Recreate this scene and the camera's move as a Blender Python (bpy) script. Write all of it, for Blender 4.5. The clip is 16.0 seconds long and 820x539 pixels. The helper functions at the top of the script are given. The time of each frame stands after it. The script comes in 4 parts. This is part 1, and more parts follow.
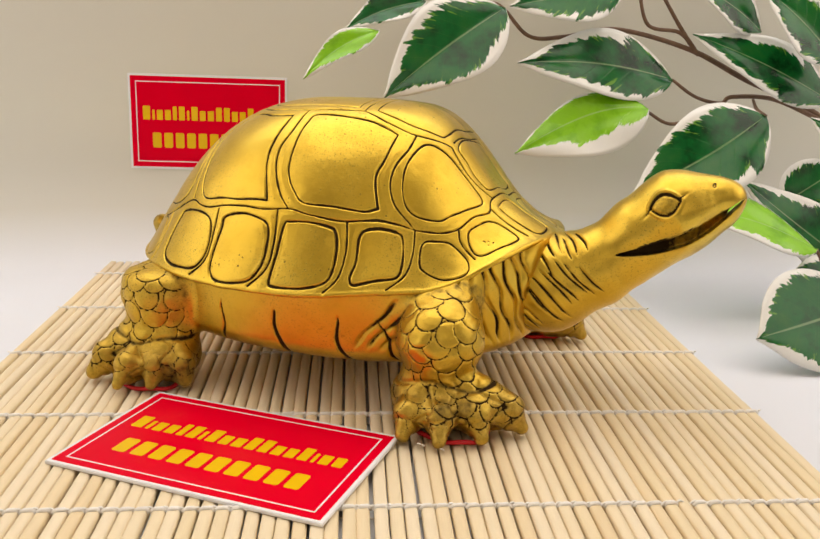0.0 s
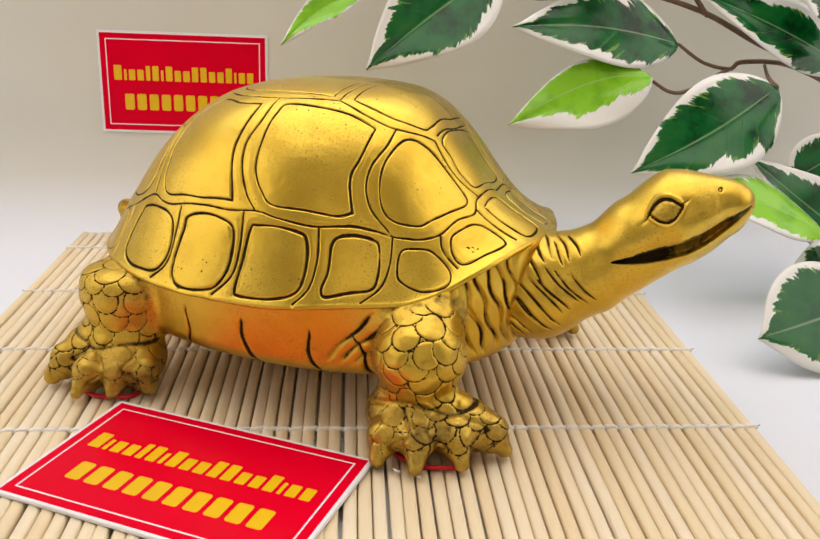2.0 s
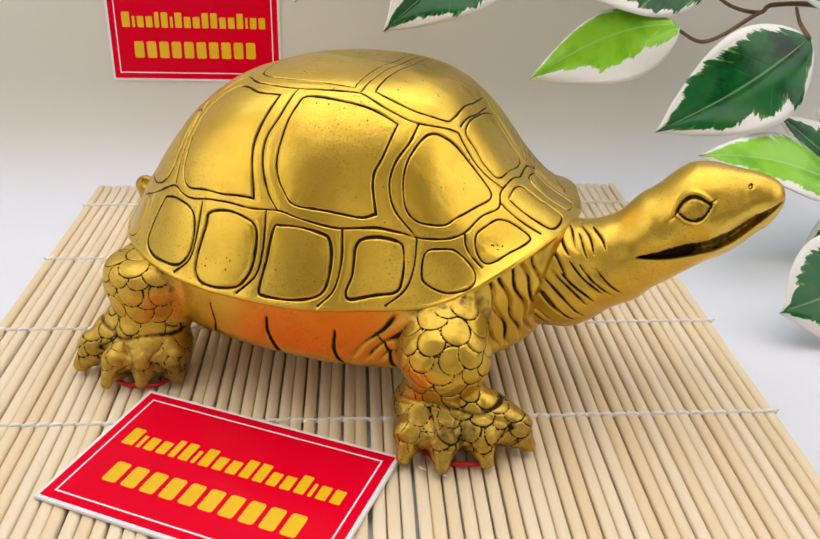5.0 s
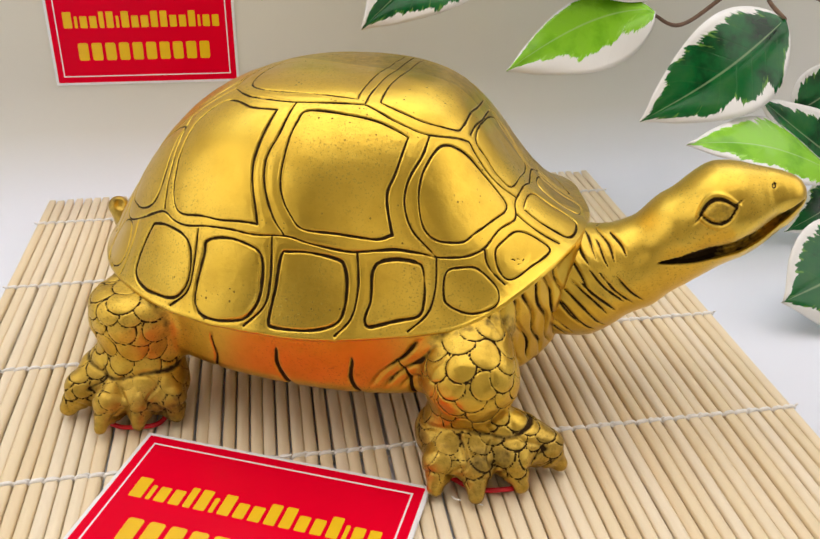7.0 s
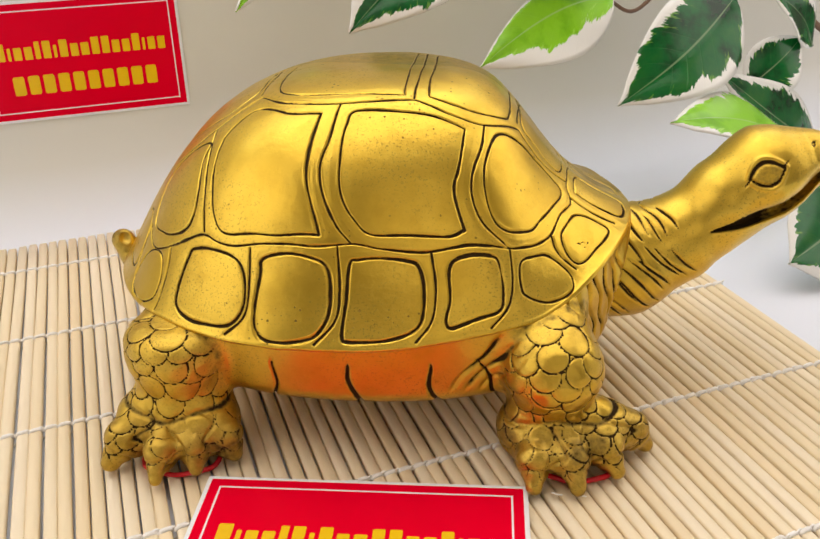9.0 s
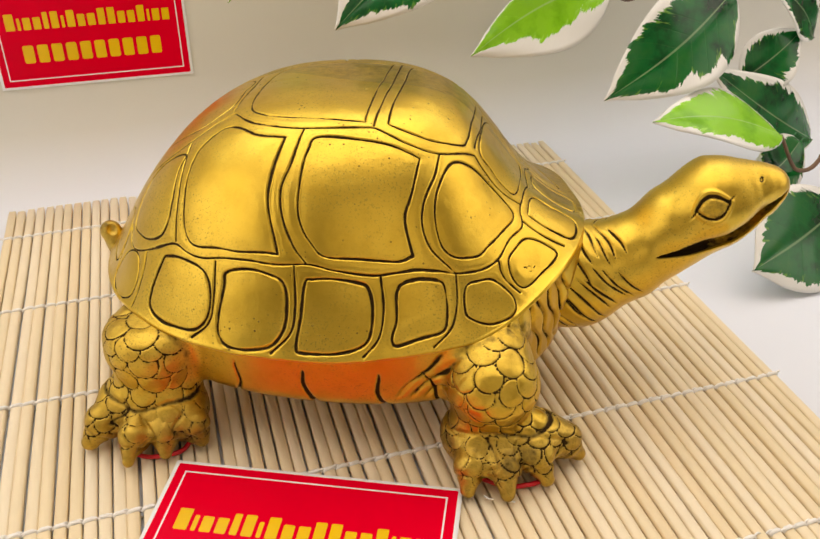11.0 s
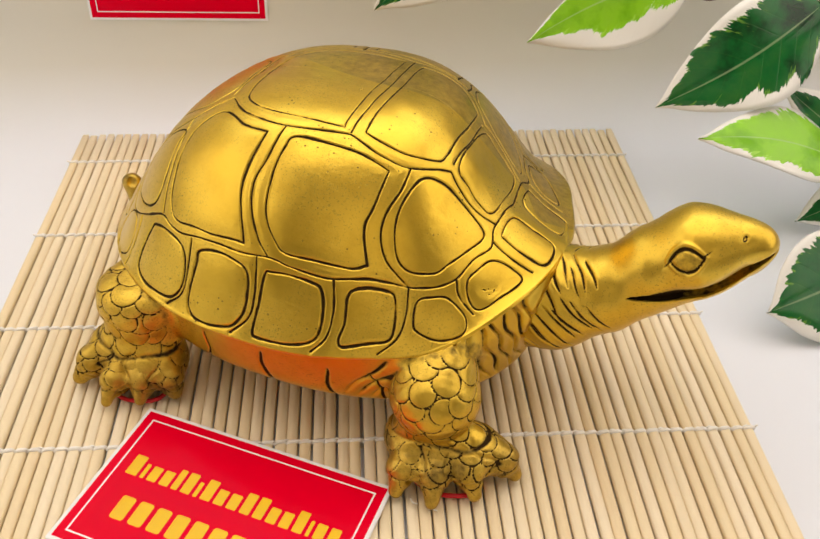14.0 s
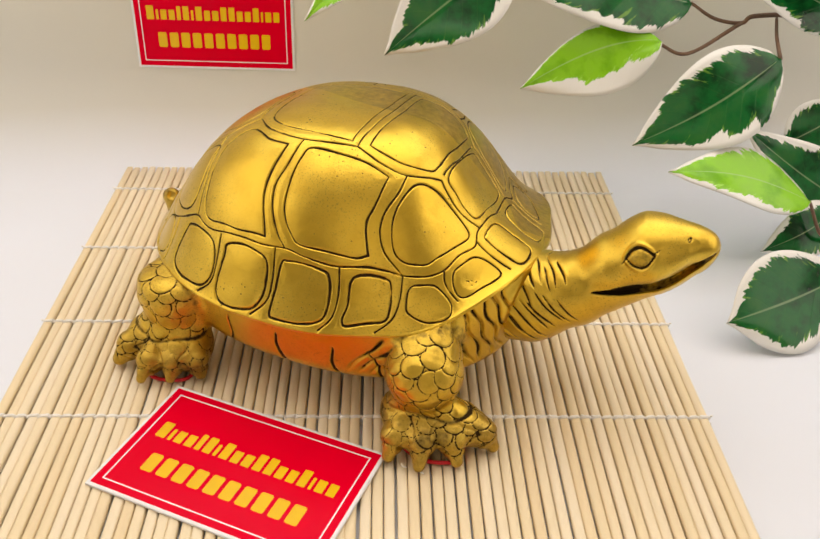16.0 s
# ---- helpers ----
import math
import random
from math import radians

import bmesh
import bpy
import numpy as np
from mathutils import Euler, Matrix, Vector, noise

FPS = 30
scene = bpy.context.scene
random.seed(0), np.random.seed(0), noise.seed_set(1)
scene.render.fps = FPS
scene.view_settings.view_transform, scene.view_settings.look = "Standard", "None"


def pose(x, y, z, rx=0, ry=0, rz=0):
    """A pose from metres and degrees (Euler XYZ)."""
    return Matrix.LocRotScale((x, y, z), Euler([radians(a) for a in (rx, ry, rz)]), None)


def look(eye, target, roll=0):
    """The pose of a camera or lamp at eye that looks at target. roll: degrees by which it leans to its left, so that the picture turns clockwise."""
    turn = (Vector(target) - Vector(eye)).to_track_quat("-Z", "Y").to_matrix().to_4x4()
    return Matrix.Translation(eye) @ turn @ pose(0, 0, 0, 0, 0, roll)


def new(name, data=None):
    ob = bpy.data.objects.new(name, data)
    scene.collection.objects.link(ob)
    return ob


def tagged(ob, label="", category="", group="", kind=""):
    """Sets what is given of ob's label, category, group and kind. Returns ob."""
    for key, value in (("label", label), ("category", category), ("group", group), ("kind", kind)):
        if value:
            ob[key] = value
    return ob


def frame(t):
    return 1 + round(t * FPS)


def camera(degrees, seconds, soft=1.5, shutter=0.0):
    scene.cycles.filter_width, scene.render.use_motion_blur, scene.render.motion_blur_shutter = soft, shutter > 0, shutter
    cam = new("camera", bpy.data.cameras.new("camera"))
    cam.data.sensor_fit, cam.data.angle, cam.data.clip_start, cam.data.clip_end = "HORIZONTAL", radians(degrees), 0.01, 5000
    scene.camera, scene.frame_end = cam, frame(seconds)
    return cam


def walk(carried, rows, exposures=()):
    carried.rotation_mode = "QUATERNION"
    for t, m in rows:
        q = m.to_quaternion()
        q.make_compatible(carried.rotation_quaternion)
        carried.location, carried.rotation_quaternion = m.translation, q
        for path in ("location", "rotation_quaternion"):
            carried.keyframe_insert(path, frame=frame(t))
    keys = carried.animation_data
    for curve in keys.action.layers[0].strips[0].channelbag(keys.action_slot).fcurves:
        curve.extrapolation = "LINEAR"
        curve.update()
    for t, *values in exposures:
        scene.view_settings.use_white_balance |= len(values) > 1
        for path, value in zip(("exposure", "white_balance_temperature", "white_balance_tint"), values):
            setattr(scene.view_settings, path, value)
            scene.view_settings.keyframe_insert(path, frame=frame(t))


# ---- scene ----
cam = camera(49.96, 16.0)
PATH = [
    (0, (0.01057, -0.35644, 0.12124), (0.04383, 0.12611, -0.00538), 1.327),
    (0.5, (0.01262, -0.34978, 0.12329), (0.04660, 0.13066, -0.01096), 1.335),
    (1, (0.01464, -0.34316, 0.12550), (0.04919, 0.13420, -0.01919), 1.450),
    (1.5, (0.01807, -0.33465, 0.13103), (0.05242, 0.13911, -0.02509), 1.580),
    (2, (0.01872, -0.32812, 0.13991), (0.05221, 0.14187, -0.02739), 1.762),
    (2.5, (0.01711, -0.32426, 0.14684), (0.04860, 0.14227, -0.03024), 1.800),
    (3, (0.01710, -0.32173, 0.15088), (0.04633, 0.14087, -0.03657), 1.660),
    (3.5, (0.01772, -0.31845, 0.15209), (0.04442, 0.14079, -0.04384), 1.421),
    (4, (0.01633, -0.31711, 0.15879), (0.04129, 0.13830, -0.04609), 1.118),
    (6.3, (0.01034, -0.30141, 0.17698), (0.05406, 0.13355, -0.06571), 0.565),
    (6.5, (0.00517, -0.29840, 0.17733), (0.05522, 0.13611, -0.06495), 0.569),
    (7, (-0.01086, -0.29180, 0.17549), (0.05951, 0.14155, -0.06378), 0.409),
    (7.5, (-0.02993, -0.28475, 0.17107), (0.06294, 0.14686, -0.06364), 0.170),
    (8, (-0.04417, -0.28021, 0.16827), (0.07059, 0.14881, -0.06144), -0.370),
    (8.5, (-0.05494, -0.27456, 0.16308), (0.07724, 0.15055, -0.06454), -1.114),
    (9, (-0.06328, -0.27212, 0.16567), (0.08061, 0.14853, -0.06314), -1.750),
    (9.2, (-0.06301, -0.27155, 0.16819), (0.08352, 0.14707, -0.06264), -1.809),
    (11.3, (-0.03315, -0.28010, 0.20381), (0.07132, 0.12112, -0.07567), -0.066),
    (11.5, (-0.02848, -0.27983, 0.20627), (0.06809, 0.11952, -0.07868), 0.270),
    (12, (-0.01660, -0.28079, 0.21492), (0.06180, 0.11415, -0.08152), 0.913),
    (12.5, (-0.00528, -0.27635, 0.21904), (0.05692, 0.11513, -0.08570), 1.336),
    (13, (0.00614, -0.27395, 0.22138), (0.05417, 0.11574, -0.08819), 1.445),
    (13.5, (0.01157, -0.27088, 0.21829), (0.04782, 0.11783, -0.09411), 1.453),
    (14, (0.01639, -0.27806, 0.22685), (0.04569, 0.11198, -0.08461), 1.502),
    (14.5, (0.01965, -0.29030, 0.23550), (0.04285, 0.10402, -0.07104), 1.441),
    (15, (0.02355, -0.30436, 0.24403), (0.04266, 0.09601, -0.05487), 1.437),
    (15.5, (0.02284, -0.31774, 0.24107), (0.03982, 0.09041, -0.04723), 1.574),
    (16, (0.02363, -0.33173, 0.23193), (0.03989, 0.08440, -0.04479), 1.678),
]
walk(cam, [(t, look(eye, target, roll)) for t, eye, target, roll in PATH],
     exposures=[(0.0, -0.15, 6950, 14), (2.0, -0.14, 6500, 14), (4.0, -0.14, 6250, 14), (7.0, -0.14, 6300, 14), (9.0, -0.13, 6550, 14), (11.5, -0.15, 7050, 14), (14.0, -0.15, 7050, 14), (16.0, -0.15, 7000, 14)])

# ---- world and lamps ----
world = bpy.data.worlds.new("room_light")
scene.world = world
world.use_nodes = True
world.node_tree.nodes["Background"].inputs[0].default_value = (0.80, 0.84, 0.92, 1)
world.node_tree.nodes["Background"].inputs[1].default_value = 0.35


def softbox(name, eye, target, size_x, size_y, watts, colour):
    lamp = bpy.data.lights.new(name, "AREA")
    lamp.shape, lamp.size, lamp.size_y, lamp.energy, lamp.color = "RECTANGLE", size_x, size_y, watts, colour
    ob = new(name, lamp)
    ob.matrix_world = look(eye, target)
    return ob


softbox("ceiling_softbox", (0.0, -0.04, 0.785), (0.0, -0.04, 0.0), 1.10, 0.60, 3.6, (1.0, 0.945, 0.885))
# unseen side and front lamps, added to fill the brass's reflections
softbox("side_softbox", (-0.62, -0.10, 0.38), (0.0, -0.08, 0.34), 0.66, 0.62, 1.45, (1.0, 0.96, 0.92))
softbox("side_softbox", (0.62, -0.09, 0.40), (0.0, -0.07, 0.34), 0.66, 0.62, 1.75, (1.0, 0.96, 0.92))
softbox("front_softbox", (0.0, -0.85, 0.43), (0.0, 0.0, 0.20), 1.05, 0.62, 1.05, (1.0, 0.89, 0.74))
# unseen panel added behind, to give the shell's top a pale reflection
softbox("back_softbox", (0.0, 0.27, 0.47), (0.0, -0.10, 0.20), 1.10, 0.48, 2.9, (0.80, 0.91, 1.0))


# ---- materials ----
def tree(name):
    mat = bpy.data.materials.new(name)
    mat.use_nodes = True
    nodes = mat.node_tree.nodes
    return mat, nodes, mat.node_tree.links, nodes["Principled BSDF"]


def noise_node(nodes, links, scale, detail=4.0, rough=0.55, coords="Object", stretch=None):
    tc = nodes.new("ShaderNodeTexCoord")
    n = nodes.new("ShaderNodeTexNoise")
    n.inputs["Scale"].default_value, n.inputs["Detail"].default_value, n.inputs["Roughness"].default_value = scale, detail, rough
    if stretch:
        mp = nodes.new("ShaderNodeMapping")
        mp.inputs["Scale"].default_value = stretch
        links.new(tc.outputs[coords], mp.inputs[0])
        links.new(mp.outputs[0], n.inputs["Vector"])
    else:
        links.new(tc.outputs[coords], n.inputs["Vector"])
    return n.outputs["Fac"]


def ramp(nodes, links, fac, stops):
    r = nodes.new("ShaderNodeValToRGB")
    while len(r.color_ramp.elements) < len(stops):
        r.color_ramp.elements.new(0.5)
    for e, (p, c) in zip(r.color_ramp.elements, stops):
        e.position, e.color = p, (*c, 1) if len(c) == 3 else c
    links.new(fac, r.inputs[0])
    return r.outputs[0]


def mix(nodes, links, fac, a, b):
    m = nodes.new("ShaderNodeMix")
    m.data_type = "RGBA"
    for socket, value in ((m.inputs[0], fac), (m.inputs[6], a), (m.inputs[7], b)):
        if isinstance(value, (int, float)):
            socket.default_value = value
        elif isinstance(value, tuple):
            socket.default_value = (*value, 1)
        else:
            links.new(value, socket)
    return m.outputs[2]


def calc(nodes, links, op, a, b=0.0, c=0.0):
    m = nodes.new("ShaderNodeMath")
    m.operation = op
    for socket, value in zip(m.inputs, (a, b, c)):
        if isinstance(value, (int, float)):
            socket.default_value = value
        else:
            links.new(value, socket)
    return m.outputs[0]


def attr(nodes, name):
    n = nodes.new("ShaderNodeAttribute")
    n.attribute_name = name
    return n.outputs["Fac"]


def bump(nodes, links, height, bsdf, strength, distance):
    b = nodes.new("ShaderNodeBump")
    b.inputs["Strength"].default_value, b.inputs["Distance"].default_value = strength, distance
    links.new(height, b.inputs["Height"])
    links.new(b.outputs[0], bsdf.inputs["Normal"])


def brass_material():
    mat, nodes, links, bsdf = tree("polished_brass")
    wide = noise_node(nodes, links, 38.0, 3.0)
    fine = noise_node(nodes, links, 420.0, 5.0)
    brushed = noise_node(nodes, links, 260.0, 4.0, 0.6, "Object", (1.0, 1.0, 5.0))
    grainy = noise_node(nodes, links, 1500.0, 2.0)
    cells = nodes.new("ShaderNodeTexVoronoi")
    cells.inputs["Scale"].default_value = 760.0
    tc = nodes.new("ShaderNodeTexCoord")
    links.new(tc.outputs["Object"], cells.inputs["Vector"])
    gold = ramp(nodes, links, wide, [(0.3, (0.70, 0.450, 0.040)), (0.7, (0.79, 0.540, 0.068))])
    gold = mix(nodes, links, calc(nodes, links, "MULTIPLY", brushed, 0.20), gold, (0.62, 0.39, 0.045))
    tarnish = ramp(nodes, links, noise_node(nodes, links, 130.0, 7.0, 0.68), [(0.48, (0, 0, 0)), (0.72, (1, 1, 1))])
    gold = mix(nodes, links, calc(nodes, links, "MULTIPLY", tarnish, 0.42), gold, (0.54, 0.31, 0.022))
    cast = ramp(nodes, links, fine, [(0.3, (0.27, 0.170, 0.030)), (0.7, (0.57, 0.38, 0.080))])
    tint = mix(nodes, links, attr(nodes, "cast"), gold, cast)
    # casting pits in clusters, and a thin haze of specks
    patch = ramp(nodes, links, noise_node(nodes, links, 70.0, 2.0), [(0.53, (0, 0, 0)), (0.63, (1, 1, 1))])
    patch = calc(nodes, links, "MULTIPLY", patch, calc(nodes, links, "LESS_THAN", attr(nodes, "cast"), 0.03))
    some = nodes.new("ShaderNodeSeparateColor")
    links.new(cells.outputs["Color"], some.inputs[0])
    size = calc(nodes, links, "MULTIPLY_ADD", some.outputs[0], 0.46, -0.20)
    pit = ramp(nodes, links, calc(nodes, links, "SUBTRACT", cells.outputs["Distance"], size), [(0.0, (1, 1, 1)), (0.06, (0, 0, 0))])
    specks = calc(nodes, links, "MULTIPLY", ramp(nodes, links, grainy, [(0.57, (0, 0, 0)), (0.66, (1, 1, 1))]), ramp(nodes, links, wide, [(0.40, (0, 0, 0)), (0.62, (1, 1, 1))]))
    spots = calc(nodes, links, "MAXIMUM", calc(nodes, links, "MULTIPLY", patch, pit), calc(nodes, links, "MULTIPLY", specks, 0.42))
    # patina carries the groove dirt and the shade painted where legs join
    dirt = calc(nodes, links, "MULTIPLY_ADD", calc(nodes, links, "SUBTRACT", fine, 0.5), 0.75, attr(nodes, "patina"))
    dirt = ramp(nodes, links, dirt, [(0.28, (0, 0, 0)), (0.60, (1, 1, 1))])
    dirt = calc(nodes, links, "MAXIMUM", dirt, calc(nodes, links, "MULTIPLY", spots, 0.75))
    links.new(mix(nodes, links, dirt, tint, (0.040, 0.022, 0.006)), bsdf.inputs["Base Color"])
    links.new(calc(nodes, links, "MULTIPLY_ADD", dirt, -0.75, 1.0), bsdf.inputs["Metallic"])
    links.new(calc(nodes, links, "MULTIPLY_ADD", dirt, -0.4, 0.5), bsdf.inputs["Specular IOR Level"])
    rough = calc(nodes, links, "MULTIPLY_ADD", wide, 0.13, 0.25)
    rough = calc(nodes, links, "MULTIPLY_ADD", attr(nodes, "cast"), 0.07, rough)
    rough = calc(nodes, links, "MULTIPLY_ADD", attr(nodes, "satin"), 0.20, rough)
    rough = calc(nodes, links, "MULTIPLY_ADD", tarnish, 0.08, rough)
    links.new(calc(nodes, links, "MULTIPLY_ADD", dirt, 0.3, rough), bsdf.inputs["Roughness"])
    height = calc(nodes, links, "MULTIPLY_ADD", pit, calc(nodes, links, "MULTIPLY", patch, -0.6), fine)
    height = calc(nodes, links, "MULTIPLY_ADD", brushed, 0.25, height)
    bump(nodes, links, height, bsdf, 0.17, 0.0006)
    bsdf.inputs["Coat Roughness"].default_value = 0.28
    links.new(calc(nodes, links, "MULTIPLY_ADD", dirt, -0.14, 0.14), bsdf.inputs["Coat Weight"])
    return mat


def bamboo_material():
    mat, nodes, links, bsdf = tree("bamboo")
    info = nodes.new("ShaderNodeObjectInfo")
    grain = noise_node(nodes, links, 60.0, 6.0, 0.6, "Object", (14.0, 0.5, 14.0))
    blot = noise_node(nodes, links, 18.0, 2.0)
    a = ramp(nodes, links, info.outputs["Random"], [(0.0, (0.80, 0.645, 0.40)), (0.3, (0.85, 0.735, 0.51)), (0.7, (0.88, 0.785, 0.60)), (1.0, (0.82, 0.69, 0.44))])
    b = mix(nodes, links, calc(nodes, links, "MULTIPLY", grain, 0.32), a, (0.66, 0.45, 0.19))
    c = mix(nodes, links, calc(nodes, links, "MULTIPLY", blot, 0.35), b, (0.84, 0.70, 0.50))
    links.new(c, bsdf.inputs["Base Color"])
    bsdf.inputs["Roughness"].default_value = 0.5
    bump(nodes, links, grain, bsdf, 0.25, 0.0008)
    return mat


def plain(name, colour, rough, vary=0.08, scale=60.0, bumpiness=0.0, coat=0.0, gloss=0.5):
    mat, nodes, links, bsdf = tree(name)
    n = noise_node(nodes, links, scale, 4.0)
    dark = tuple(v * (1 - vary) for v in colour)
    light = tuple(min(1.0, v * (1 + vary)) for v in colour)
    links.new(ramp(nodes, links, n, [(0.3, dark), (0.7, light)]), bsdf.inputs["Base Color"])
    bsdf.inputs["Roughness"].default_value = rough
    bsdf.inputs["Specular IOR Level"].default_value = gloss
    bsdf.inputs["Coat Weight"].default_value = coat
    bsdf.inputs["Coat Roughness"].default_value = 0.08
    if bumpiness:
        bump(nodes, links, noise_node(nodes, links, scale * 6, 4.0), bsdf, bumpiness, 0.0005)
    return mat


def leaf_material(name, green_dark, green_light, streak_green, margin):
    """Variegated: leaf_w runs from -1 to 1 across the midrib, leaf_s from the stalk to the tip."""
    mat, nodes, links, bsdf = tree(name)
    signed = attr(nodes, "leaf_w")
    along = attr(nodes, "leaf_s")
    edge = calc(nodes, links, "ABSOLUTE", signed)
    info = nodes.new("ShaderNodeObjectInfo")
    side = calc(nodes, links, "MULTIPLY_ADD", calc(nodes, links, "GREATER_THAN", signed, 0.0), 7.0, calc(nodes, links, "MULTIPLY", info.outputs["Random"], 60.0))
    slant = calc(nodes, links, "MULTIPLY_ADD", edge, -0.22, along)

    def strokes(fine, long, detail, rough):
        join = nodes.new("ShaderNodeCombineXYZ")
        links.new(calc(nodes, links, "MULTIPLY", slant, fine), join.inputs[0])
        links.new(calc(nodes, links, "MULTIPLY", edge, long), join.inputs[1])
        links.new(side, join.inputs[2])
        n = nodes.new("ShaderNodeTexNoise")
        n.inputs["Scale"].default_value, n.inputs["Detail"].default_value, n.inputs["Roughness"].default_value = 1.0, detail, rough
        links.new(join.outputs[0], n.inputs["Vector"])
        return calc(nodes, links, "SUBTRACT", n.outputs["Fac"], 0.5)

    lobes, teeth, paint = strokes(4.5, 0.6, 2.0, 0.5), strokes(20.0, 1.3, 4.0, 0.68), strokes(30.0, 2.0, 3.0, 0.6)
    reach = calc(nodes, links, "MULTIPLY_ADD", lobes, 0.75, edge)
    tip = calc(nodes, links, "MULTIPLY", calc(nodes, links, "MAXIMUM", calc(nodes, links, "SUBTRACT", along, 0.72), 0.0), 1.5)
    reach = calc(nodes, links, "ADD", reach, tip)
    reach = calc(nodes, links, "MULTIPLY_ADD", teeth, 0.68, reach)
    border = ramp(nodes, links, reach, [(0.79, (0, 0, 0)), (0.815, (1, 1, 1))])
    mottle = noise_node(nodes, links, 55.0, 4.0, 0.6)
    green = ramp(nodes, links, mottle, [(0.36, green_dark), (0.52, green_light), (0.70, tuple(0.85 * v + 0.10 * w for v, w in zip(green_light, streak_green)))])
    near_edge = calc(nodes, links, "MULTIPLY_ADD", paint, 0.9, calc(nodes, links, "MULTIPLY_ADD", reach, 0.5, 0.12))
    streak = ramp(nodes, links, near_edge, [(0.535, (0, 0, 0)), (0.60, (1, 1, 1))])
    green = mix(nodes, links, calc(nodes, links, "MULTIPLY", streak, 0.75), green, streak_green)
    vein = ramp(nodes, links, calc(nodes, links, "ABSOLUTE", calc(nodes, links, "SUBTRACT", calc(nodes, links, "FRACT", calc(nodes, links, "MULTIPLY", slant, 9.0)), 0.5)), [(0.0, (1, 1, 1)), (0.05, (0, 0, 0))])
    green = mix(nodes, links, calc(nodes, links, "MULTIPLY", vein, 0.04), green, streak_green)
    rib = ramp(nodes, links, edge, [(0.010, (1, 1, 1)), (0.032, (0, 0, 0))])
    green = mix(nodes, links, calc(nodes, links, "MULTIPLY", rib, 0.62), green, tuple(0.6 * v + 0.16 for v in streak_green))
    links.new(mix(nodes, links, border, green, margin), bsdf.inputs["Base Color"])
    bsdf.inputs["Roughness"].default_value = 0.15
    bsdf.inputs["Specular IOR Level"].default_value = 0.40
    weave = calc(nodes, links, "MULTIPLY_ADD", vein, -0.2, mottle)
    bump(nodes, links, weave, bsdf, 0.25, 0.0006)
    return mat


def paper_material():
    """Background paper, light falloff painted in: cool white below, running into warm grey above."""
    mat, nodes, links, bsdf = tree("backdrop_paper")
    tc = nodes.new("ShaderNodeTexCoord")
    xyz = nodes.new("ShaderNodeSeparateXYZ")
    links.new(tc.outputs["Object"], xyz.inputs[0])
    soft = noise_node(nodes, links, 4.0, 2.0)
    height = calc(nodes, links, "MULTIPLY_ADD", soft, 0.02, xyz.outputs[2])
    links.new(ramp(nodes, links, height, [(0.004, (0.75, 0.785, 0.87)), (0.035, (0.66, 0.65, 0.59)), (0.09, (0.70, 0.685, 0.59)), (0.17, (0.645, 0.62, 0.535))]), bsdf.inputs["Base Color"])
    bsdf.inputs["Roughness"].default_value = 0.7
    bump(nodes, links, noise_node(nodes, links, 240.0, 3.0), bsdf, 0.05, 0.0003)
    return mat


BRASS = brass_material()
BAMBOO = bamboo_material()
THREAD = plain("cotton_thread", (0.86, 0.83, 0.78), 0.85, 0.06, 500.0, 0.3)
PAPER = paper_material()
WALL = plain("bounce_fabric", (0.66, 0.615, 0.54), 0.8, 0.04, 3.0)
CARD_WHITE = plain("card_white", (0.82, 0.82, 0.84), 0.45, 0.02, 80.0)
CARD_RED = plain("card_red", (0.76, 0.0003, 0.020), 0.15, 0.03, 40.0, 0.02, 0.0, 0.06)
CARD_YELLOW = plain("card_yellow", (0.82, 0.51, 0.006), 0.25, 0.04, 90.0, 0.0, 0.0, 0.3)
CARD_LINE = plain("card_line", (0.85, 0.78, 0.80), 0.35, 0.02, 90.0, 0.0, 0.3)
CORD = plain("red_cord", (0.62, 0.01, 0.02), 0.5, 0.12, 300.0, 0.2)
BARK = plain("stem_brown", (0.16, 0.085, 0.045), 0.6, 0.25, 200.0, 0.4)
LEAF_DARK = leaf_material("leaf_dark", (0.001, 0.030, 0.006), (0.002, 0.112, 0.020), (0.16, 0.36, 0.04), (0.80, 0.79, 0.74))
LEAF_LIGHT = leaf_material("leaf_light", (0.15, 0.42, 0.006), (0.24, 0.57, 0.018), (0.36, 0.68, 0.08), (0.80, 0.79, 0.74))


# ---- builders ----
def mesh_ob(name, bm, mats, parent=None, label="", smooth=True):
    me = bpy.data.meshes.new(name)
    bm.to_mesh(me)
    bm.free()
    for m in mats if isinstance(mats, (list, tuple)) else [mats]:
        me.materials.append(m)
    for p in me.polygons:
        p.use_smooth = smooth
    ob = new(name, me)
    if parent:
        ob.parent = parent
    if label:
        ob["label"] = label
    return ob


def box_bm(x0, x1, y0, y1, z0, z1, bevel=0.0):
    bm = bmesh.new()
    bmesh.ops.create_cube(bm, size=1.0, matrix=Matrix.Translation(((x0 + x1) / 2, (y0 + y1) / 2, (z0 + z1) / 2)) @ Matrix.Diagonal((x1 - x0, y1 - y0, z1 - z0, 1)))
    if bevel:
        bmesh.ops.bevel(bm, geom=bm.edges[:], offset=bevel, segments=2, affect="EDGES")
    return bm


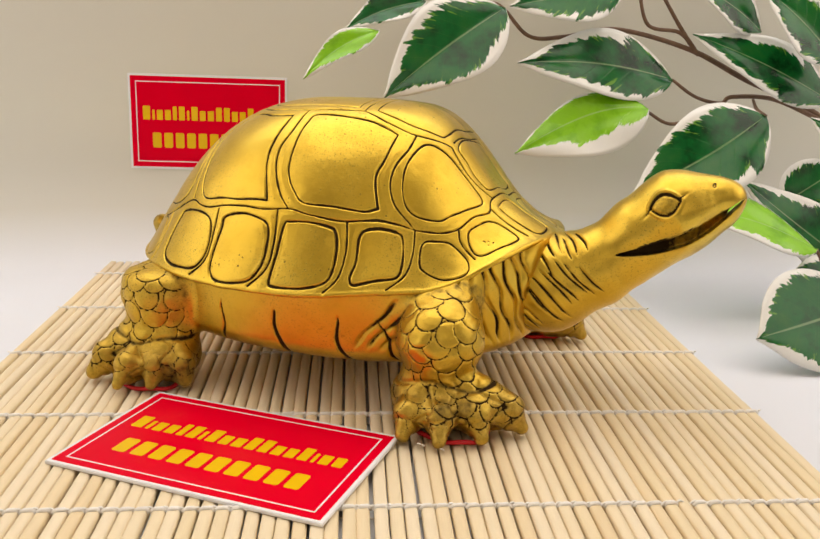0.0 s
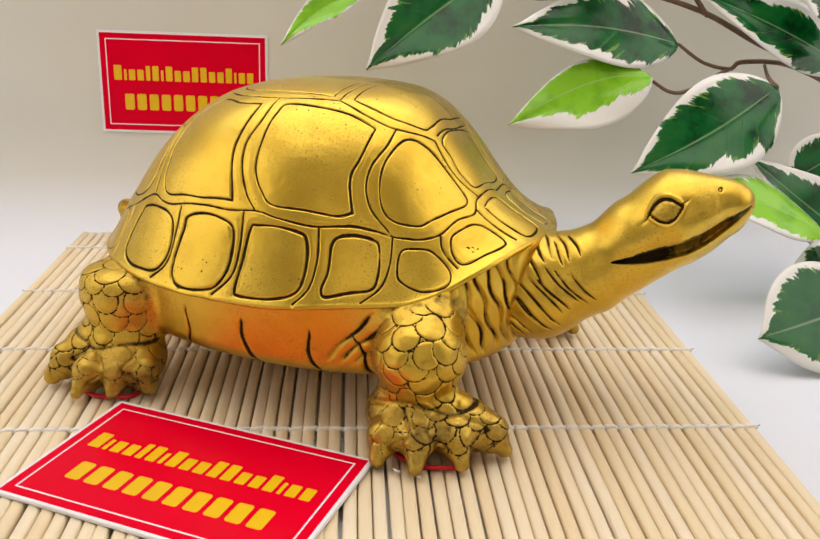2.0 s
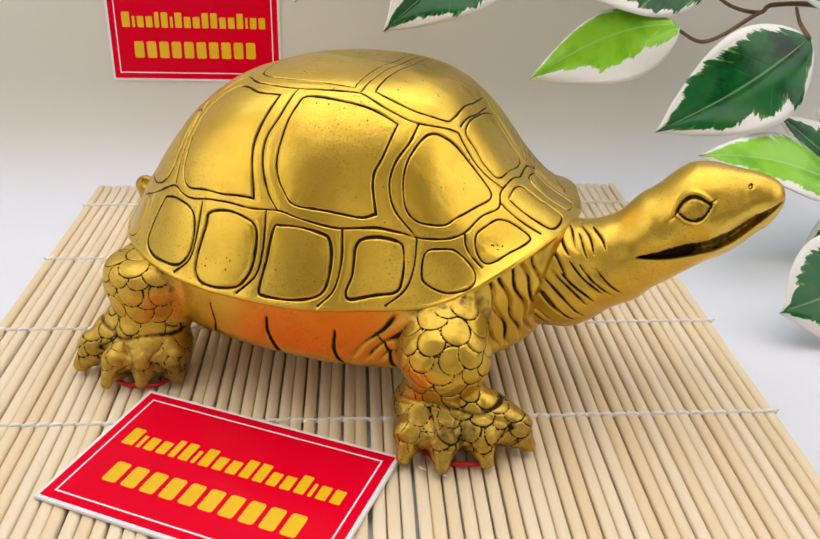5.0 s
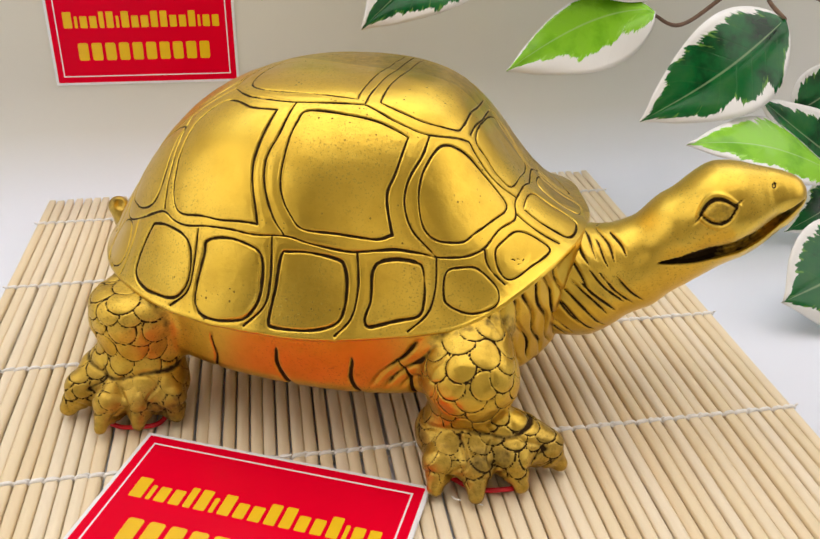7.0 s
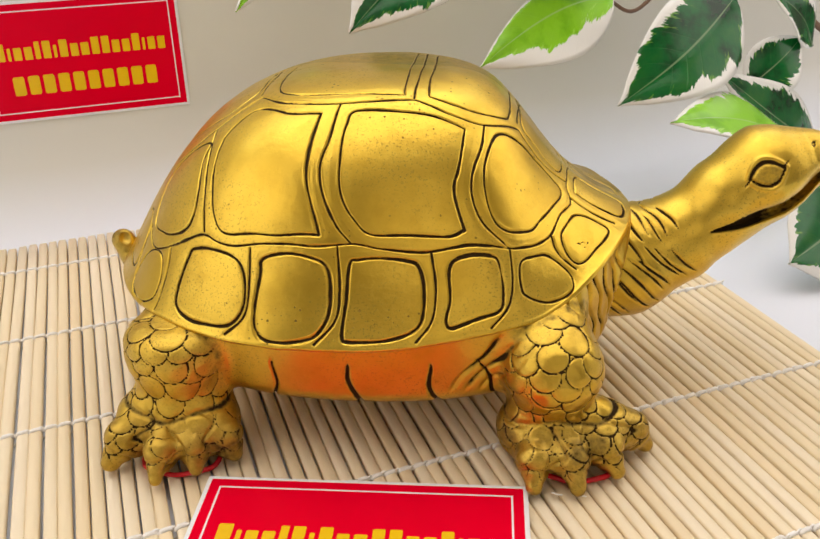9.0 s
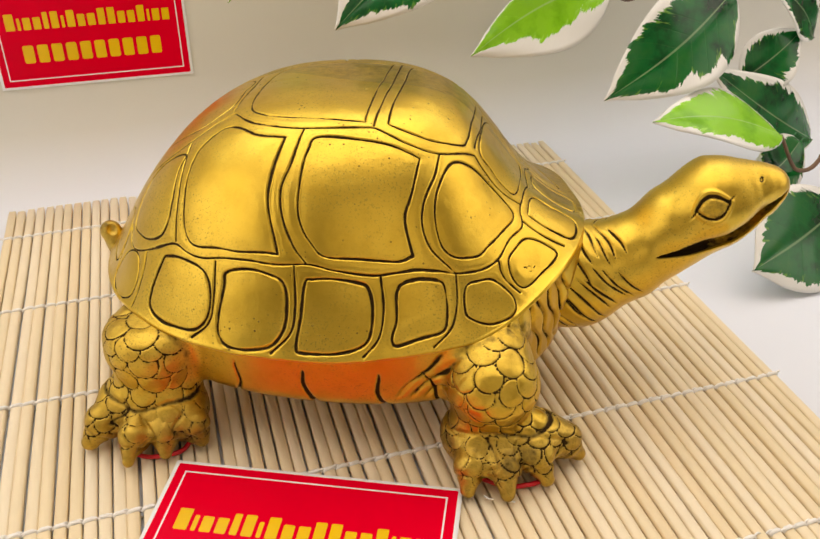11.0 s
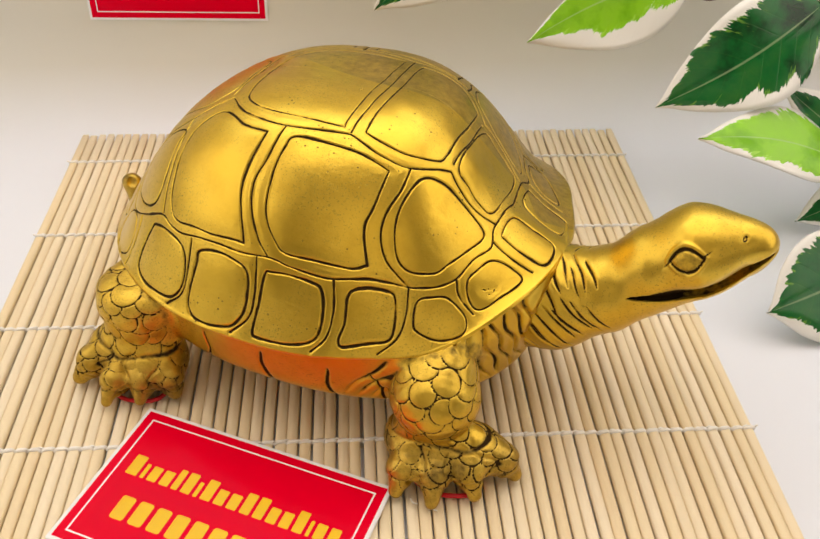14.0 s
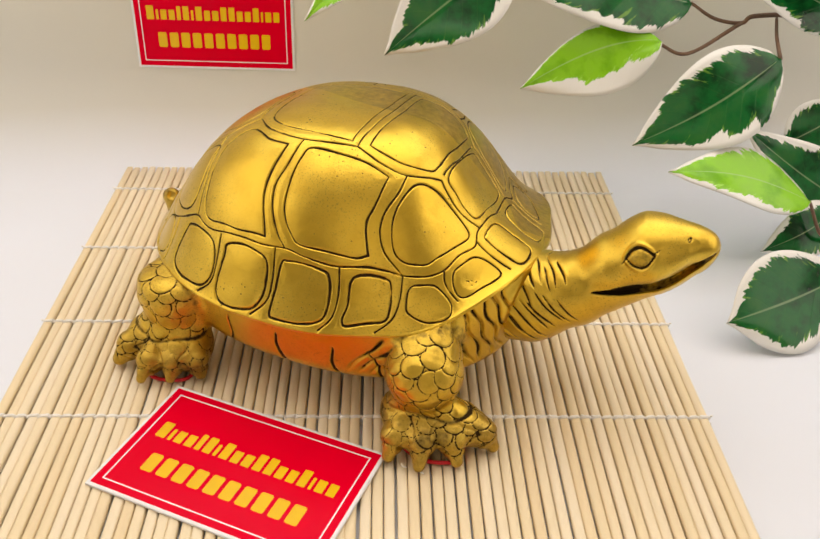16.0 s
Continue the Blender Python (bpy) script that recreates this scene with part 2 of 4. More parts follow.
def tube_bm(points, radii, sides=8, bm=None):
    """A tube round a line of points."""
    bm = bm or bmesh.new()
    pts = [Vector(p) for p in points]
    rings = []
    up = Vector((0.13, 0.31, 0.94))
    for i, p in enumerate(pts):
        ahead = (pts[min(i + 1, len(pts) - 1)] - pts[max(i - 1, 0)]).normalized()
        right = ahead.cross(up).normalized()
        top = right.cross(ahead)
        r = radii[i] if hasattr(radii, "__len__") else radii
        rings.append([bm.verts.new(p + r * (math.cos(a) * right + math.sin(a) * top)) for a in (2 * math.pi * k / sides for k in range(sides))])
    for a, b in zip(rings, rings[1:]):
        for k in range(sides):
            bm.faces.new((a[k], a[(k + 1) % sides], b[(k + 1) % sides], b[k]))
    bm.faces.new(rings[0][::-1])
    bm.faces.new(rings[-1])
    return bm


def spline(points, steps):
    """Catmull-Rom through the points."""
    p = [Vector(q) for q in points]
    p = [2 * p[0] - p[1]] + p + [2 * p[-1] - p[-2]]
    out = []
    for i in range(1, len(p) - 2):
        for k in range(steps):
            t = k / steps
            out.append(0.5 * (2 * p[i] + (p[i + 1] - p[i - 1]) * t + (2 * p[i - 1] - 5 * p[i] + 4 * p[i + 1] - p[i + 2]) * t * t + (3 * p[i] - p[i - 1] - 3 * p[i + 1] + p[i + 2]) * t ** 3))
    return out + [p[-2]]


# ---- the setting ----
TABLE_Z = -0.0042
tagged(mesh_ob("floor", box_bm(-0.64, 0.64, -0.90, 0.30, -0.03, TABLE_Z - 0.001), CARD_WHITE), "white table surface under the paper sheet", "floor", kind="structure")
# unseen tent round the set, added to bounce light and fill reflections
tagged(mesh_ob("ceiling", box_bm(-0.64, 0.64, -0.90, 0.30, 0.80, 0.82), WALL), "unseen tent top, added to bounce light", "ceiling", kind="structure")
for wall_name, x0, x1, y0, y1 in (("wall_north", -0.64, 0.64, 0.28, 0.30), ("wall_south", -0.64, 0.64, -0.90, -0.88), ("wall_west", -0.66, -0.64, -0.90, 0.30), ("wall_east", 0.64, 0.66, -0.90, 0.30)):
    tagged(mesh_ob(wall_name, box_bm(x0, x1, y0, y1, -0.03, 0.82), WALL), "unseen fabric tent side, added to bounce light", "wall", kind="structure")


def backdrop():
    """One sheet of paper: flat on the table, rounded up behind into an upright wall."""
    bm = bmesh.new()
    r, back = 0.055, 0.1552
    line = [(-0.85 + k * 0.05, 0.0) for k in range(20)]
    line = [(y, z) for y, z in line if y < back - r]
    line += [(back - r + r * math.sin(a), r - r * math.cos(a)) for a in (math.pi / 2 * k / 16 for k in range(17))]
    line += [(back, r + 0.05 * k) for k in range(1, 4)]
    xs = [-0.63 + 0.09 * k for k in range(15)]
    grid = [[bm.verts.new((x, y, z + TABLE_Z)) for x in xs] for y, z in line]
    for a, b in zip(grid, grid[1:]):
        for k in range(len(xs) - 1):
            bm.faces.new((a[k], a[k + 1], b[k + 1], b[k]))
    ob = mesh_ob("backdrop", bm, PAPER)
    solid = ob.modifiers.new("thickness", "SOLIDIFY")
    solid.thickness, solid.offset = 0.0008, -1
    return tagged(ob, "seamless off-white paper backdrop sweeping up behind the mat", "backdrop", kind="structure")


backdrop()


# ---- bamboo mat ----
MAT_X0, MAT_X1, MAT_Y0, MAT_Y1 = -0.1215, 0.1505, -0.232, 0.1205
STRINGS = (0.0944, 0.0346, -0.0250, -0.0840, -0.1445, -0.2050)


def bamboo_mat():
    root = tagged(new("bamboo_mat"), "pale bamboo slat mat tied with white cotton threads", "mat")
    root.location = (0, 0, TABLE_Z)
    count = 65
    pitch = (MAT_X1 - MAT_X0) / count
    kinds = []
    top = -TABLE_Z
    for variant in range(5):
        bm = bmesh.new()
        w = pitch * random.uniform(0.436, 0.462)
        rows = []
        ys = [MAT_Y0 + (MAT_Y1 - MAT_Y0) * k / 10 for k in range(11)]
        bow = random.uniform(-0.0004, 0.0004)
        for i, y in enumerate(ys):
            dx = bow * math.sin(math.pi * i / 10) + random.uniform(-0.00012, 0.00012)
            prof = [(-w * 0.8, 0.0004), (-w, top * 0.50), (-w * 0.94, top * 0.84), (-w * 0.70, top * 0.97), (w * 0.70, top * 0.97), (w * 0.94, top * 0.84), (w, top * 0.50), (w * 0.8, 0.0004)]
            rows.append([bm.verts.new((dx + px, y, pz)) for px, pz in prof])
        for a, b in zip(rows, rows[1:]):
            for k in range(8):
                bm.faces.new((a[k], a[(k + 1) % 8], b[(k + 1) % 8], b[k]))
        bm.faces.new(rows[0])
        bm.faces.new(rows[-1][::-1])
        bmesh.ops.recalc_face_normals(bm, faces=bm.faces[:])
        me = bpy.data.meshes.new("slat")
        bm.to_mesh(me)
        bm.free()
        me.materials.append(BAMBOO)
        for p in me.polygons:
            p.use_smooth = True
        kinds.append(me)
    for i in range(count):
        ob = new("slat", kinds[random.randrange(5)])
        ob.parent = root
        ob.location = (MAT_X0 + pitch * (i + 0.5) + random.uniform(-0.00012, 0.00012), random.uniform(-0.0012, 0.0012), random.uniform(-0.0001, 0.0))
        ob.rotation_euler = (0, 0, random.uniform(-0.0012, 0.0012))
    for y in STRINGS:
        bm = bmesh.new()
        for phase in (0.0, math.pi):
            pts, steps = [], count * 8
            for k in range(steps + 1):
                x = MAT_X0 - 0.001 + (MAT_X1 - MAT_X0 + 0.002) * k / steps
                a = math.pi * (k / 8.0) + phase
                pts.append((x, y + 0.0003 * math.sin(a + 0.8) + 0.0004 * math.sin(k * 0.21), top * 0.62 + 0.0019 * math.cos(a)))
            tube_bm(pts, 0.00036, 6, bm)
        for i in range(count):
            if random.random() < 0.985:
                x = MAT_X0 + pitch * (i + 0.5)
                lean = random.uniform(-0.0003, 0.0003)
                tube_bm([(x - 0.0019, y - 0.0002 + lean, top * 0.80), (x - 0.0009, y - 0.0001, top * 1.0), (x + 0.0009, y + 0.0001, top * 1.0), (x + 0.0019, y + 0.0002 - lean, top * 0.80)], 0.00074, 6, bm)
        mesh_ob("thread", bm, THREAD, root, "white twisted cotton thread")
    return root


bamboo_mat()


# ---- printed cards ----
def rect(bm, x0, x1, y0, y1, z, r=0.0):
    pts = [(x0, y0), (x1, y0), (x1, y1), (x0, y1)]
    if r:
        pts = [(cx + sx * r + r * math.cos(a0 + math.pi / 2 * k / 3), cy + sy * r + r * math.sin(a0 + math.pi / 2 * k / 3)) for (cx, cy), (sx, sy), a0 in zip(pts, ((1, 1), (-1, 1), (-1, -1), (1, -1)), (math.pi, 1.5 * math.pi, 0, 0.5 * math.pi)) for k in range(4)]
    bm.faces.new([bm.verts.new((x, y, z)) for x, y in pts])


def slab(bm, height):
    for f in bm.faces[:]:
        out = bmesh.ops.extrude_face_region(bm, geom=[f])
        bmesh.ops.translate(bm, vec=(0, 0, height), verts=[v for v in out["geom"] if isinstance(v, bmesh.types.BMVert)])
    bmesh.ops.recalc_face_normals(bm, faces=bm.faces[:])
    return bm


def card(label, thick=0.0011, hx=0.0446, hy=0.0272):
    root = tagged(new("card"), label, "card")
    mesh_ob("card_stock", box_bm(-hx, hx, -hy, hy, 0, thick, 0.0002), CARD_WHITE, root, "white card stock", smooth=False)
    m = 0.0013
    bm = bmesh.new()
    rect(bm, -hx + m, hx - m, -hy + m, hy - m, thick - 0.0001, 0.0003)
    mesh_ob("print", slab(bm, 0.00016), CARD_RED, root, "glossy red printed face", smooth=False)
    bm = bmesh.new()
    a, w, z = 0.0041, 0.00055, thick + 0.00004
    rect(bm, -hx + a, hx - a, -hy + a, -hy + a + w, z)
    rect(bm, -hx + a, hx - a, hy - a - w, hy - a, z)
    rect(bm, -hx + a, -hx + a + w, -hy + a + w, hy - a - w, z)
    rect(bm, hx - a - w, hx - a, -hy + a + w, hy - a - w, z)
    mesh_ob("border_line", slab(bm, 0.00006), CARD_LINE, root, "thin white border line", smooth=False)
    # two rows of plain bars
    x = -0.0365
    tall = (1, 0, 0, 0, 1, 1, 0, 1, 0, 0, 1, 1, 0, 0, 1, 0, 0, 0)
    wide = (4.4, 1.5, 3.6, 3.6, 2.4, 3.6, 1.5, 3.8, 3.6, 3.8, 3.6, 3.6, 3.6, 3.6, 3.6, 1.3, 3.6, 3.6)
    unit = 0.073 / (sum(wide) + 1.3 * (len(wide) - 1))
    spots = []
    for t, w in zip(tall, wide):
        spots.append((x, x + w * unit, 0.0012, 0.0012 + (0.0077 if t else 0.0056), 0.0004))
        x += (w + 1.3) * unit
    spots += [(-0.0315 + 0.0064 * k, -0.0267 + 0.0064 * k, -0.0145, -0.0060, 0.0009) for k in range(10)]
    for x0, x1, y0, y1, r in spots:
        bm = bmesh.new()
        rect(bm, x0, x1, y0, y1, z, r)
        mesh_ob("bar", slab(bm, 0.00008), CARD_YELLOW, root, smooth=False)
    return root


front_card = card("red card with yellow print lying on the bamboo mat")
front_card.matrix_world = pose(-0.0259, -0.1117, 0.0003, 0.8, 0, -24.3)
back_card = card("red card with yellow print fixed upright to the backdrop", 0.0006, 0.0443, 0.0267)
back_card.matrix_world = pose(-0.0707, 0.1550, 0.0724, 90, 0.7, 0)


# ---- brass turtle ----
from mathutils import kdtree


# Its own axes: u ahead, v to its left, z up, in metres.
def sm(a, b, x):
    t = np.clip((x - a) / (b - a), 0, 1)
    return t * t * (3 - 2 * t)


MID, HALF = 0.0118, 0.0693      # the rim's middle and half width
AXIS = 0.007                    # the line about which the carving is mirrored


def rim_z(u):
    return 0.0405 + 0.0035 * sm(0, 0.045, u) + 0.0128 * sm(0.047, 0.081, u) + 0.001 * sm(-0.03, -0.07, u)


def dome(u, v):
    """Height of the shell over a place inside its rim; the crown lies ahead of the rim's middle."""
    r = np.zeros_like(u)
    for _ in range(7):
        c = u + 0.002 - 0.0112 * (1 - r)
        a = np.where(c > 0, 0.081 - 0.003 * sm(MID, MID + 0.03, v), 0.080)
        r = np.minimum((np.abs(c / a) ** 2.32 + np.abs((v - MID + 0.0092 * (1 - r)) / np.where(v > MID, HALF + 0.0110, HALF)) ** 2.32) ** (1 / 2.32), 1)
    base = rim_z(u)
    full = 3.42 - 1.06 * sm(0, 0.06, u)
    return base + (0.0993 - base) * (1 - r ** full) ** 1.175 * (1 - 0.282 * sm(0.0354, 0.082, u)) - (0.0012 + 0.0055 * sm(0.030, 0.060, u)) * sm(-0.002, 0.016, v) * (1 - r) - 0.0025 * sm(0.045, 0.075, u) * sm(0.0, 0.02, v)


def rim_point(angle):
    c, s = np.cos(angle), np.sin(angle)
    a = np.where(c > 0, 0.081 - 0.003 * sm(0.0, 0.36, s), 0.080)
    k = (np.abs(c / a) ** 2.32 + np.abs(s / np.where(s > 0, HALF + 0.0110, HALF)) ** 2.32) ** (-1 / 2.32)
    return -0.002 + k * c, MID + k * s


def dense(line, step=0.00015):
    """Points along a plan line, laid on the dome at even steps."""
    line = np.asarray(line)
    line = line + 0.00006 * np.stack([np.sin(line[:, 0] * 700 + line[:, 1] * 400), np.sin(line[:, 1] * 600 - line[:, 0] * 300)], 1)
    t = np.linspace(0, len(line) - 1, len(line) * 8)
    u, v = (np.interp(t, np.arange(len(line)), line[:, k]) for k in (0, 1))
    z = dome(u, v)
    arc = np.concatenate([[0], np.cumsum(np.sqrt(np.diff(u) ** 2 + np.diff(v) ** 2 + np.diff(z) ** 2))])
    even = np.linspace(0, arc[-1], max(2, int(arc[-1] / step)))
    return np.column_stack([np.interp(even, arc, w) for w in (u, v, z)])


# carved lines on one side, in millimetres: scute outlines, and the seams between them
COSTALS = [
    [(-0.2, -24.4), (11.3, -24.0), (20.8, -23.3), (29.3, -23.3), (29.3, -23.3), (28.0, -31.6), (27.0, -36.4), (29.9, -40.8), (29.9, -40.8), (23.7, -43.4), (7.3, -45.7), (1.0, -44.0), (-2.9, -40.5), (-3.3, -34.5), (-2.2, -28.1)],
    [(36.6, -21.9), (38.4, -18.2), (41.6, -15.4), (46.8, -13.1), (56.2, -12.6), (55.2, -18.4), (50.4, -27.4), (47.4, -31.7), (42.2, -35.5), (37.8, -36.2), (35.2, -33.0), (34.8, -28.0)],
    [(-29.4, -16.0), (-19.3, -21.8), (-9.8, -24.3), (-9.8, -24.3), (-11.7, -32.2), (-12.2, -38.4), (-8.4, -45.7), (-8.4, -45.7), (-20.5, -44.5), (-34.1, -41.2), (-38.9, -37.4), (-40.5, -30.5), (-40.0, -23.3), (-37.3, -18.9)],
    [(-43.8, -17.8), (-51.3, -13.6), (-59.9, -12.2), (-62.5, -21.2), (-57.8, -28.4), (-50.5, -33.6), (-45.9, -32.4), (-45.2, -22.5)],
]
VERTEBRALS = [
    [(-25.4, 7), (-24.8, -6.3), (-21.4, -12.6), (-10.6, -16.7), (10.2, -17.6), (12.3, -14.4), (12.2, 7)],
    [(19.3, 7), (18.9, -13.6), (20.8, -17.4), (31.2, -16.9), (39.5, -11.6), (41.3, -6.5), (41.5, 7)],
    [(44.5, 7), (45.1, -6.0), (48.6, -7.1), (52.6, -7.3), (56.6, -4.9), (57.6, 7)],
    [(-31.5, 7), (-32.0, -4.7), (-41.2, -9.6), (-56, -2), (-57, 7)],
]
SIDE_HEMS = [
    [(-51.2, -43.9), (-47.1, -39.2), (-44.0, -39.5), (-33.6, -44.2), (-29.6, -47.1), (-29.4, -50.7), (-33.0, -52.2), (-39.1, -51.1), (-45.7, -48.5)],
    [(-26.3, -53.8), (-24.7, -48.5), (-23.2, -46.7), (-11.0, -48.0), (-6.2, -49.3), (-5.2, -52.2), (-6.3, -54.7), (-11.1, -56.5), (-20.5, -56.3)],
    [(-2.2, -56.1), (-0.9, -52.6), (0.1, -49.0), (2.9, -48.5), (15.3, -47.7), (18.3, -48.1), (19.6, -50.4), (19.1, -53.6), (15.5, -55.4), (8.6, -56.6), (-0.0, -56.8)],
    [(25.4, -52.7), (26.5, -50.2), (26.1, -46.9), (28.4, -44.9), (36.8, -41.8), (39.3, -42.0), (40.5, -45.7), (39.1, -48.5), (32.0, -51.6), (27.0, -53.4)],
]
END_HEMS = [
    [(45.3, -42.6), (44.8, -39.3), (47.6, -36.4), (52.6, -33.2), (58.0, -33.6), (59.6, -36.1), (58.0, -38.9), (52.8, -41.7), (47.2, -43.0)],
    [(60.6, -17.7), (57.8, -22.9), (56.4, -26.8), (58.4, -30.2), (62.0, -30.4), (66.6, -24.5), (70.7, -16.4), (65.0, -15.3)],
    [(62.1, 1.1), (60.9, -7.6), (62.8, -8.7), (70.7, -8.3), (75.1, -7.1), (76.4, -1.6), (75.0, 3.1), (68.1, 3.2)],
    [(-58.1, -32.1), (-57.1, -36.8), (-60.2, -38.7), (-66.5, -34.9), (-69.8, -28.1), (-64.6, -27.1)],
    [(-67.2, -22.6), (-71.5, -22.5), (-74.9, -11.5), (-71.2, -10.3), (-67.1, -11.6), (-65.1, -17.5)],
]
SEAMS = [
    [(-66, -4), (-53.1, -11.6), (-41.8, -13.5), (-29.4, -10.0), (-29.4, -10.0), (-23.9, -15.4), (-18.4, -18.4), (-4.7, -21.6), (15.4, -19.4), (15.4, -19.4), (24.8, -21.1), (34.5, -18.9), (43.7, -9.6), (43.7, -9.6), (46.6, -10.5), (52.0, -10.3), (58.5, -7.2)],
    [(-64.4, -20.3), (-61.4, -28.4), (-52.8, -34.3), (-43.2, -37.8), (-37.7, -41.1), (-31.5, -43.6), (-23.6, -45.0), (-11.1, -46.8), (0.6, -46.8), (8.9, -47.1), (20.5, -45.9), (31.7, -42.2), (41.7, -38.4), (48.0, -34.1), (53.0, -28.7), (56.7, -20.1), (59.6, -14.1), (58.5, -9.2), (58.9, -2.9), (60, 7)],
]
CROSS_SEAMS = [
    [(-4.7, -21.9), (-6.5, -30.7), (-8.6, -36.3), (-7.5, -40.8), (-4.1, -44.4), (0.3, -46.8)],
    [(34.4, -19.0), (33.7, -25.0), (31.6, -31.6), (31.8, -35.6), (35.0, -38.0), (41.7, -38.4)],
    [(-42.8, -14.1), (-43.1, -23.0), (-42.9, -32.5), (-42.2, -37.8)],
    [(-27.6, -44.8), (-27.9, -49.6), (-29.5, -52.2), (-35.0, -53.1)],
    [(-3.3, -47.1), (-2.7, -51.6), (-4.0, -54.7), (-9.7, -57.1)],
    [(21.3, -45.9), (22.6, -49.7), (21.6, -53.4), (17.5, -56.2)],
    [(41.9, -38.5), (42.8, -42.6), (41.9, -46.8), (37.4, -51.4)],
    [(53.4, -28.5), (55.2, -30.9), (60.5, -32.3)],
    [(59.5, -12.4), (63.0, -12.5), (72.6, -12.2)],
    [(-54.0, -34.0), (-54.8, -37.3), (-58.2, -40.9), (-62.5, -42.5)],
    [(-64.4, -20.3), (-66.7, -23.1), (-69.6, -26.8)],
]


def glide(points, closed=False, steps=14):
    """A smooth plan line through the points, in metres; a point named twice is a sharp corner."""
    p = np.array(points, float) * 0.001
    p = np.vstack([p[-1], p, p[0], p[1]]) if closed else np.vstack([2 * p[0] - p[1], p, 2 * p[-1] - p[-2]])
    out = []
    for a, b, c, d in zip(p, p[1:], p[2:], p[3:]):
        if np.hypot(*(c - b)) > 1e-6:
            for t in np.arange(steps) / steps:
                out.append(0.5 * (2 * b + (c - a) * t + (2 * a - 5 * b + 4 * c - d) * t * t + (3 * b - a - 3 * c + d) * t ** 3))
    return np.array(out + [p[-2]])


def shell_curves():
    """Seams and scute outlines, as plan lines with a depth, a width and a darkness each."""
    thin, fine, bold, deep = (0.00026, 0.00024, 1.1), (0.00032, 0.00027, 1.2), (0.00046, 0.00030, 1.5), (0.00056, 0.00038, 1.6)
    half = [(glide(x, True), bold) for x in COSTALS] + [(glide(x, True), deep) for x in SIDE_HEMS] + [(glide(x, True), bold) for x in END_HEMS]
    half += [(glide(SEAMS[0]), fine), (glide(SEAMS[1]), bold)] + [(glide(x), bold) for x in CROSS_SEAMS]
    out = []
    for line, kind in half:
        out.append((line, kind))
        out.append((line * (1, -1) + (0, 2 * AXIS), kind))
    for x in VERTEBRALS:
        out.append((glide(x + [(u, 14 - v) for u, v in x[-2:0:-1]], True), thin if x[0][0] < 0 else fine))
    for nick in ([(61.0, -25.6), (61.3, -25.4), (61.7, -25.4)], [(62.2, -24.6), (62.5, -24.5), (62.9, -24.6)], [(62.8, -25.8), (63.1, -25.7), (63.3, -25.7)], [(63.9, -24.2), (64.0, -24.0), (64.1, -23.7)]):
        out.append((glide(nick), (0.00030, 0.00020, 1.3)))
    for u, v in ((-30.2, -8), (15.2, -18.7), (43.5, -7.0)):
        out.append((glide([(u, v), (u + 0.6, 7), (u, 14 - v)]), fine))
    return out


def nearest(points, marks):
    """The distance from each point to the nearest mark, and that mark's number."""
    kd = kdtree.KDTree(len(marks))
    for i, p in enumerate(marks.tolist()):
        kd.insert(p, i)
    kd.balance()
    find = kd.find
    found = [find(p)[1:] for p in points.tolist()]
    return np.array([d for _, d in found], np.float32), np.array([i for i, _ in found])


def quads(rows, cols, closed):
    i, j = np.meshgrid(np.arange(rows - 1), np.arange(cols if closed else cols - 1), indexing="ij")
    k = (j + 1) % cols
    return np.stack([i * cols + j, i * cols + k, (i + 1) * cols + k, (i + 1) * cols + j], -1).reshape(-1, 4)


def normals_of(verts, faces):
    a, b, c = verts[faces[:, 0]], verts[faces[:, 1]], verts[faces[:, 2]]
    fn = np.cross(b - a, c - a)
    if faces.shape[1] == 4:
        fn += np.cross(c - a, verts[faces[:, 3]] - a)
    out = np.zeros_like(verts)
    for k in range(faces.shape[1]):
        for axis in range(3):
            out[:, axis] += np.bincount(faces[:, k], fn[:, axis], len(verts))
    return out / np.maximum(np.linalg.norm(out, axis=1, keepdims=True), 1e-12)


def wobble(points, scale, seed):
    """Cheap smooth noise from a few sines."""
    rng = np.random.RandomState(seed)
    total = np.zeros(len(points))
    for k in range(6):
        w = rng.normal(size=3) * scale * (1 + 0.5 * k)
        total += np.sin(points @ w + rng.uniform(0, 6.28)) / (1 + 0.5 * k)
    return total / 2.6


